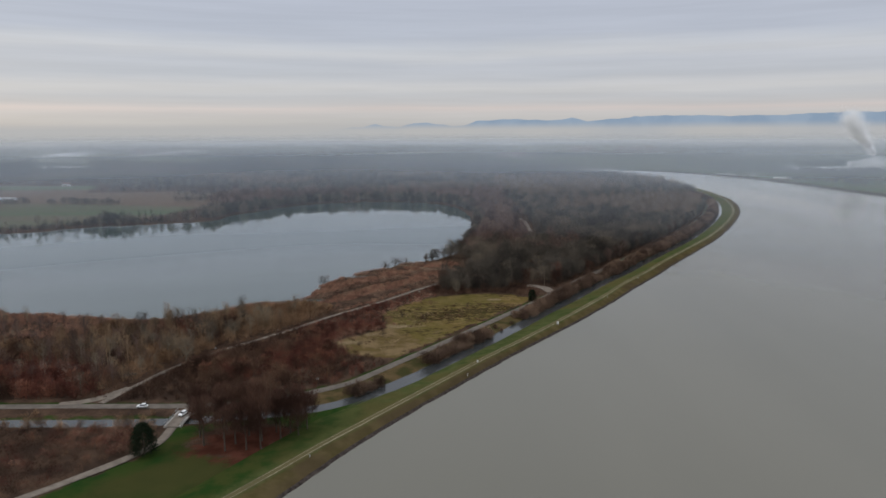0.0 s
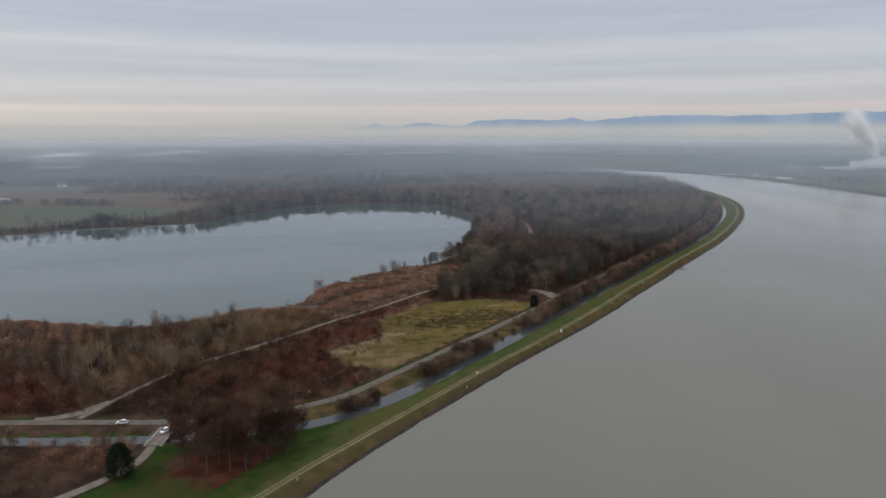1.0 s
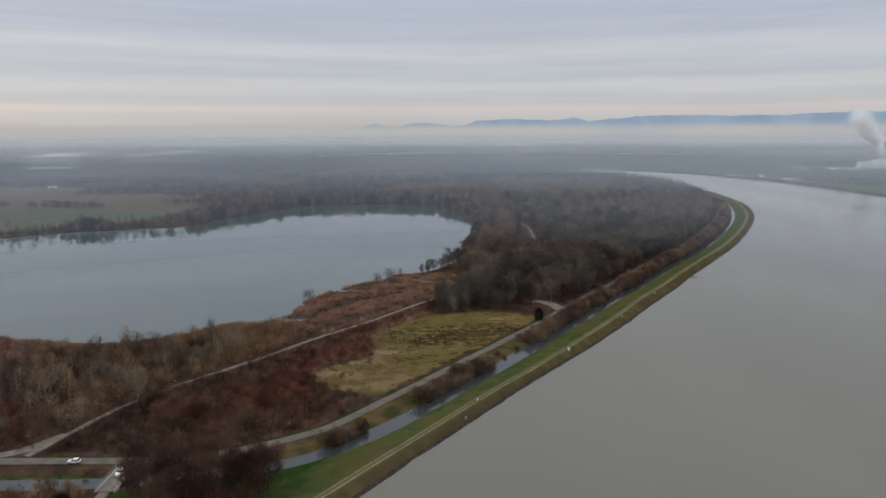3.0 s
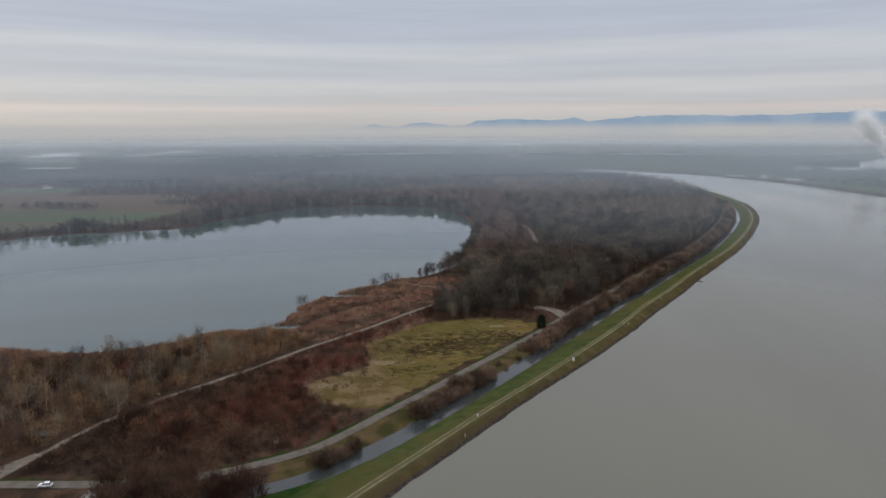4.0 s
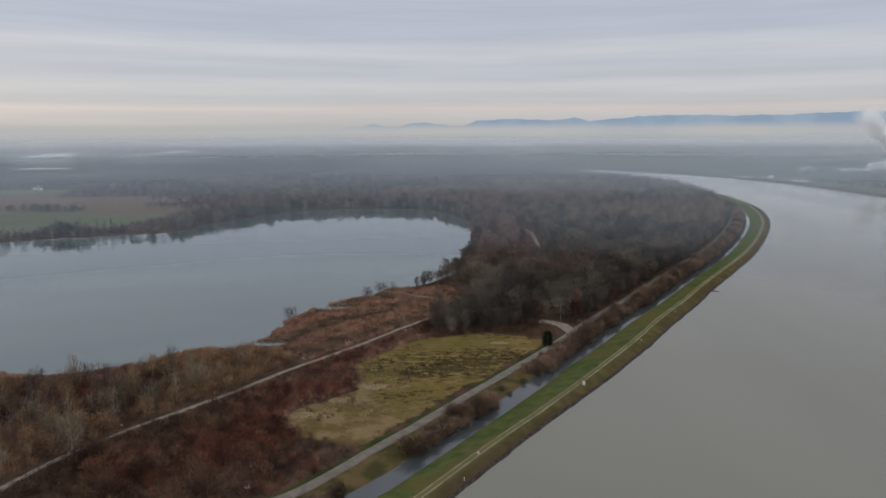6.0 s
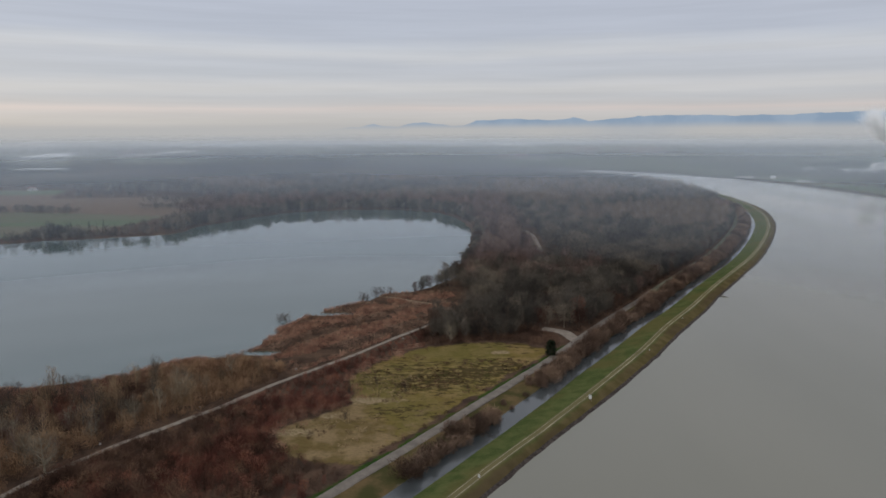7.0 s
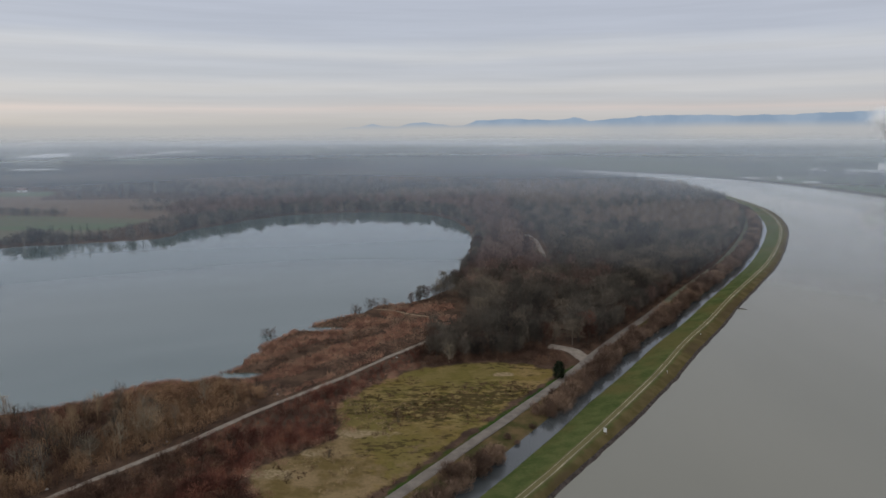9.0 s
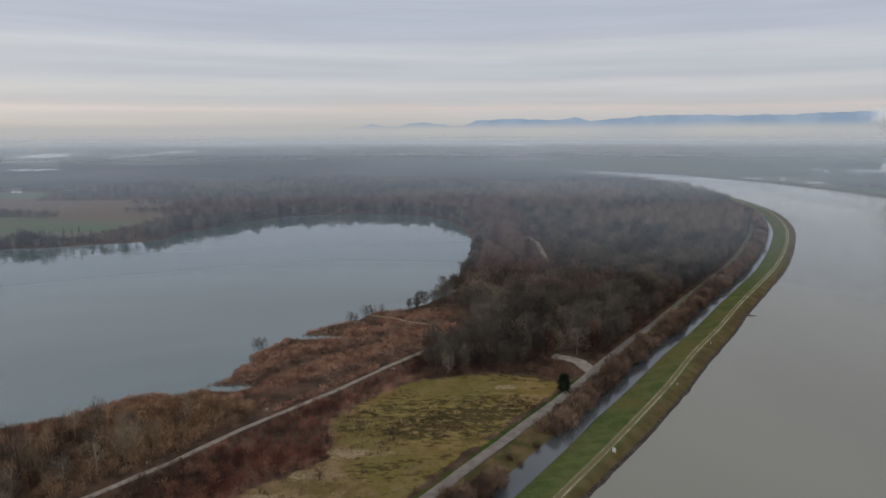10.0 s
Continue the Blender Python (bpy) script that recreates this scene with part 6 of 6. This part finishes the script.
M_STEAM = bpy.data.materials.new("white_steam")
ns = Nodes(M_STEAM)
ns.add("ShaderNodeOutputMaterial", {0: ns.add("ShaderNodeMixShader", {0: 0.5, 1: ns.add("ShaderNodeBsdfDiffuse", {0: rgb(0.99, 0.99, 0.99)}).outputs[0],
                                                                        2: ns.add("ShaderNodeBsdfTranslucent", {0: rgb(0.99, 0.99, 0.99)}).outputs[0]}).outputs[0]})



def build_steam():
    """A drifting column of fine white droplets in soft billows, thinner upwards."""
    bits = []

    def middle(t):
        return np.array([1062 - 10 * t - 62 * t ** 1.4, 1660 + 10 * t, 26 + 100 * t])

    for t in np.linspace(0, 1, 64):
        r = (3.0 + 16 * t) * rng.uniform(0.7, 1.25)
        n = int(420 + 1000 * t)
        p = middle(t) + rng.normal(size=3) * (0.4 + 6 * t) + rng.normal(size=(n, 3)) * r * 0.55
        bits.append(slivers(p, rng.normal(size=(n, 3)), rng.uniform(0.7, 1.3, n), rng.uniform(0.6, 1.1, n)))
    tagged(new("steam", smooth(fast_mesh("steam", *merged(bits), M_STEAM))), "white steam drifting from the works", "steam", kind="stuff")


build_steam()

# villages, glasshouses and pale pools far out on the plain
cottage = house_mesh(15, 11, 6, 4.5, M_WALL, M_ROOF, "pale distant village house in the mist", 3)
cottage.matrix_basis = pose(-1262, 2800, 0, 0, 0, 10)
tagged(cottage, group="village houses")
spots = [(-1260 + 17 * i * 0.9 + rng.uniform(-20, 20), 2800 + 21 * i + rng.uniform(-40, 40)) for i in range(5)]
spots += [(x, y) for x, y in np.c_[rng.uniform(560, 960, 22), rng.uniform(2900, 3260, 22)]]
spots += [(x, y) for x, y in np.c_[rng.uniform(200, 330, 6), rng.uniform(2260, 2420, 6)]]
for x, y in spots:
    k = rng.uniform(1.1, 2.2)
    copy_thing(cottage, pose(x, y, 0, 0, 0, rng.uniform(-40, 40)) @ Matrix.Diagonal((k, k, k, 1)))
for x, y, a, b, r in ((-1180, 1878, 22, 9, 3), (460, 4560, 170, 40, 0), (-600, 3900, 90, 25, 3)):
    g = tagged(new("glasshouse"), "long pale glasshouse roofs on the misty plain", "glasshouse", group="glasshouses", kind="thing")
    g.matrix_basis = pose(x, y, 0, 0, 0, r)
    bays = 4
    for k in range(bays):
        y0, y1 = -b / 2 + k * b / bays, -b / 2 + (k + 1) * b / bays

        def bay(bm):
            ym = (y0 + y1) / 2
            for x0, x1 in ((-a / 2, a / 2),):
                vs = [bm.verts.new(q) for q in ((x0, y0, -0.2), (x1, y0, -0.2), (x1, y1, -0.2), (x0, y1, -0.2), (x0, y0, 4), (x1, y0, 4), (x1, y1, 4), (x0, y1, 4), (x0, ym, 6.5), (x1, ym, 6.5))]
                for q in ((3, 2, 1, 0), (0, 1, 5, 4), (2, 3, 7, 6), (4, 5, 9, 8), (6, 7, 8, 9), (1, 2, 6, 9, 5), (3, 0, 4, 8, 7)):
                    bm.faces.new([vs[i] for i in q])

        piece("bay", bay, M_PALE, g)

# ---- small things by the water ----
jetty = tagged(new("jetty"), "small dark wooden fishing jetty in the lake", "jetty", kind="thing")
jetty.matrix_basis = pose(24.0, 640, -0.8, 0, 0, 160)
M_WOOD = simple("weathered_wood", (0.10, 0.085, 0.07), 0.9, 0.3, 1.0)
for k in range(8):
    piece("plank", lambda bm: box(bm, k * 0.9, k * 0.9 + 0.82, -1.1, 1.1, 0.55, 0.63), M_WOOD, jetty)
for x, y in ((0.4, -0.9), (0.4, 0.9), (3.5, -0.9), (3.5, 0.9), (6.8, -0.9), (6.8, 0.9)):
    piece("pile", lambda bm: cylinder(bm, (x, y, -1.4), (x, y, 0.9), 0.12, 8), M_WOOD, jetty)
snag = new("driftwood", fast_mesh("driftwood", *merged([tube([(-0.5, 0, 0.3), (1.2, 0.2, 0.35), (3.4, 0.1, 0.15), (5.0, 0.5, -0.05)], [0.28, 0.24, 0.16, 0.05], 6),
                                                        tube([(1.5, 0.2, 0.3), (2.2, 0.9, 0.8), (2.6, 1.5, 0.9)], [0.12, 0.08, 0.03], 5)]), M_WOOD))
snag.matrix_basis = pose(173.0, 492.0, -0.85, 0, 0, -25)
tagged(snag, "grey driftwood log lying at the river's edge", "driftwood", kind="thing")


sign = tagged(new("signboard"), "small pale signboard on posts by the road", "sign", kind="thing")
sign.matrix_basis = pose(-51, 256.5, 0.0, 0, 0, 40)
piece("panel", lambda bm: box(bm, -0.8, 0.8, -0.04, 0.04, 0.9, 1.9, 0.02), M_CONCRETE, sign)
for x in (-0.7, 0.7):
    piece("post", lambda bm: cylinder(bm, (x, 0.09, -0.4), (x, 0.09, 2.0), 0.05, 8), M_WOOD, sign)
bench = tagged(new("bench"), "weathered wooden bench beside the gravel trail", "bench", kind="thing")
bench.matrix_basis = pose(-103, 271, 0.0, 0, 0, 25)
for k in range(3):
    piece("seat_slat", lambda bm: box(bm, -1.1, 1.1, -0.3 + k * 0.2, -0.14 + k * 0.2, 0.42, 0.47, 0.01), M_GRAVEL, bench)
for k in range(2):
    piece("back_slat", lambda bm: box(bm, -1.1, 1.1, 0.32, 0.36, 0.6 + k * 0.2, 0.74 + k * 0.2, 0.01), M_GRAVEL, bench)
for x in (-0.85, 0.85):
    piece("leg", lambda bm: box(bm, x - 0.06, x + 0.06, -0.28, 0.34, -0.3, 0.42, 0.01), M_CONCRETE, bench)
    piece("back_post", lambda bm: box(bm, x - 0.05, x + 0.05, 0.36, 0.42, -0.3, 0.98, 0.01), M_CONCRETE, bench)
for x, y, s in ((-106.5, 299.5, 0.5), (-84.5, 328.5, 0.45), (-58, 368, 0.4), (-15, 409.5, 0.4)):
    bm = bmesh.new()
    bmesh.ops.create_icosphere(bm, subdivisions=2, radius=s)
    for q in bm.verts:
        q.co *= 1 + 0.25 * noise.noise(q.co * 3 + Vector((x, y, 0)))
        q.co.z *= 0.7
    me = bpy.data.meshes.new("stone")
    bm.to_mesh(me)
    bm.free()
    me.materials.append(M_CONCRETE)
    stone = new("stone", me)
    stone.matrix_basis = pose(x, y, 0.15)
    tagged(stone, "pale boulder marking the trail's edge", "stone", "trail boulders", "thing")
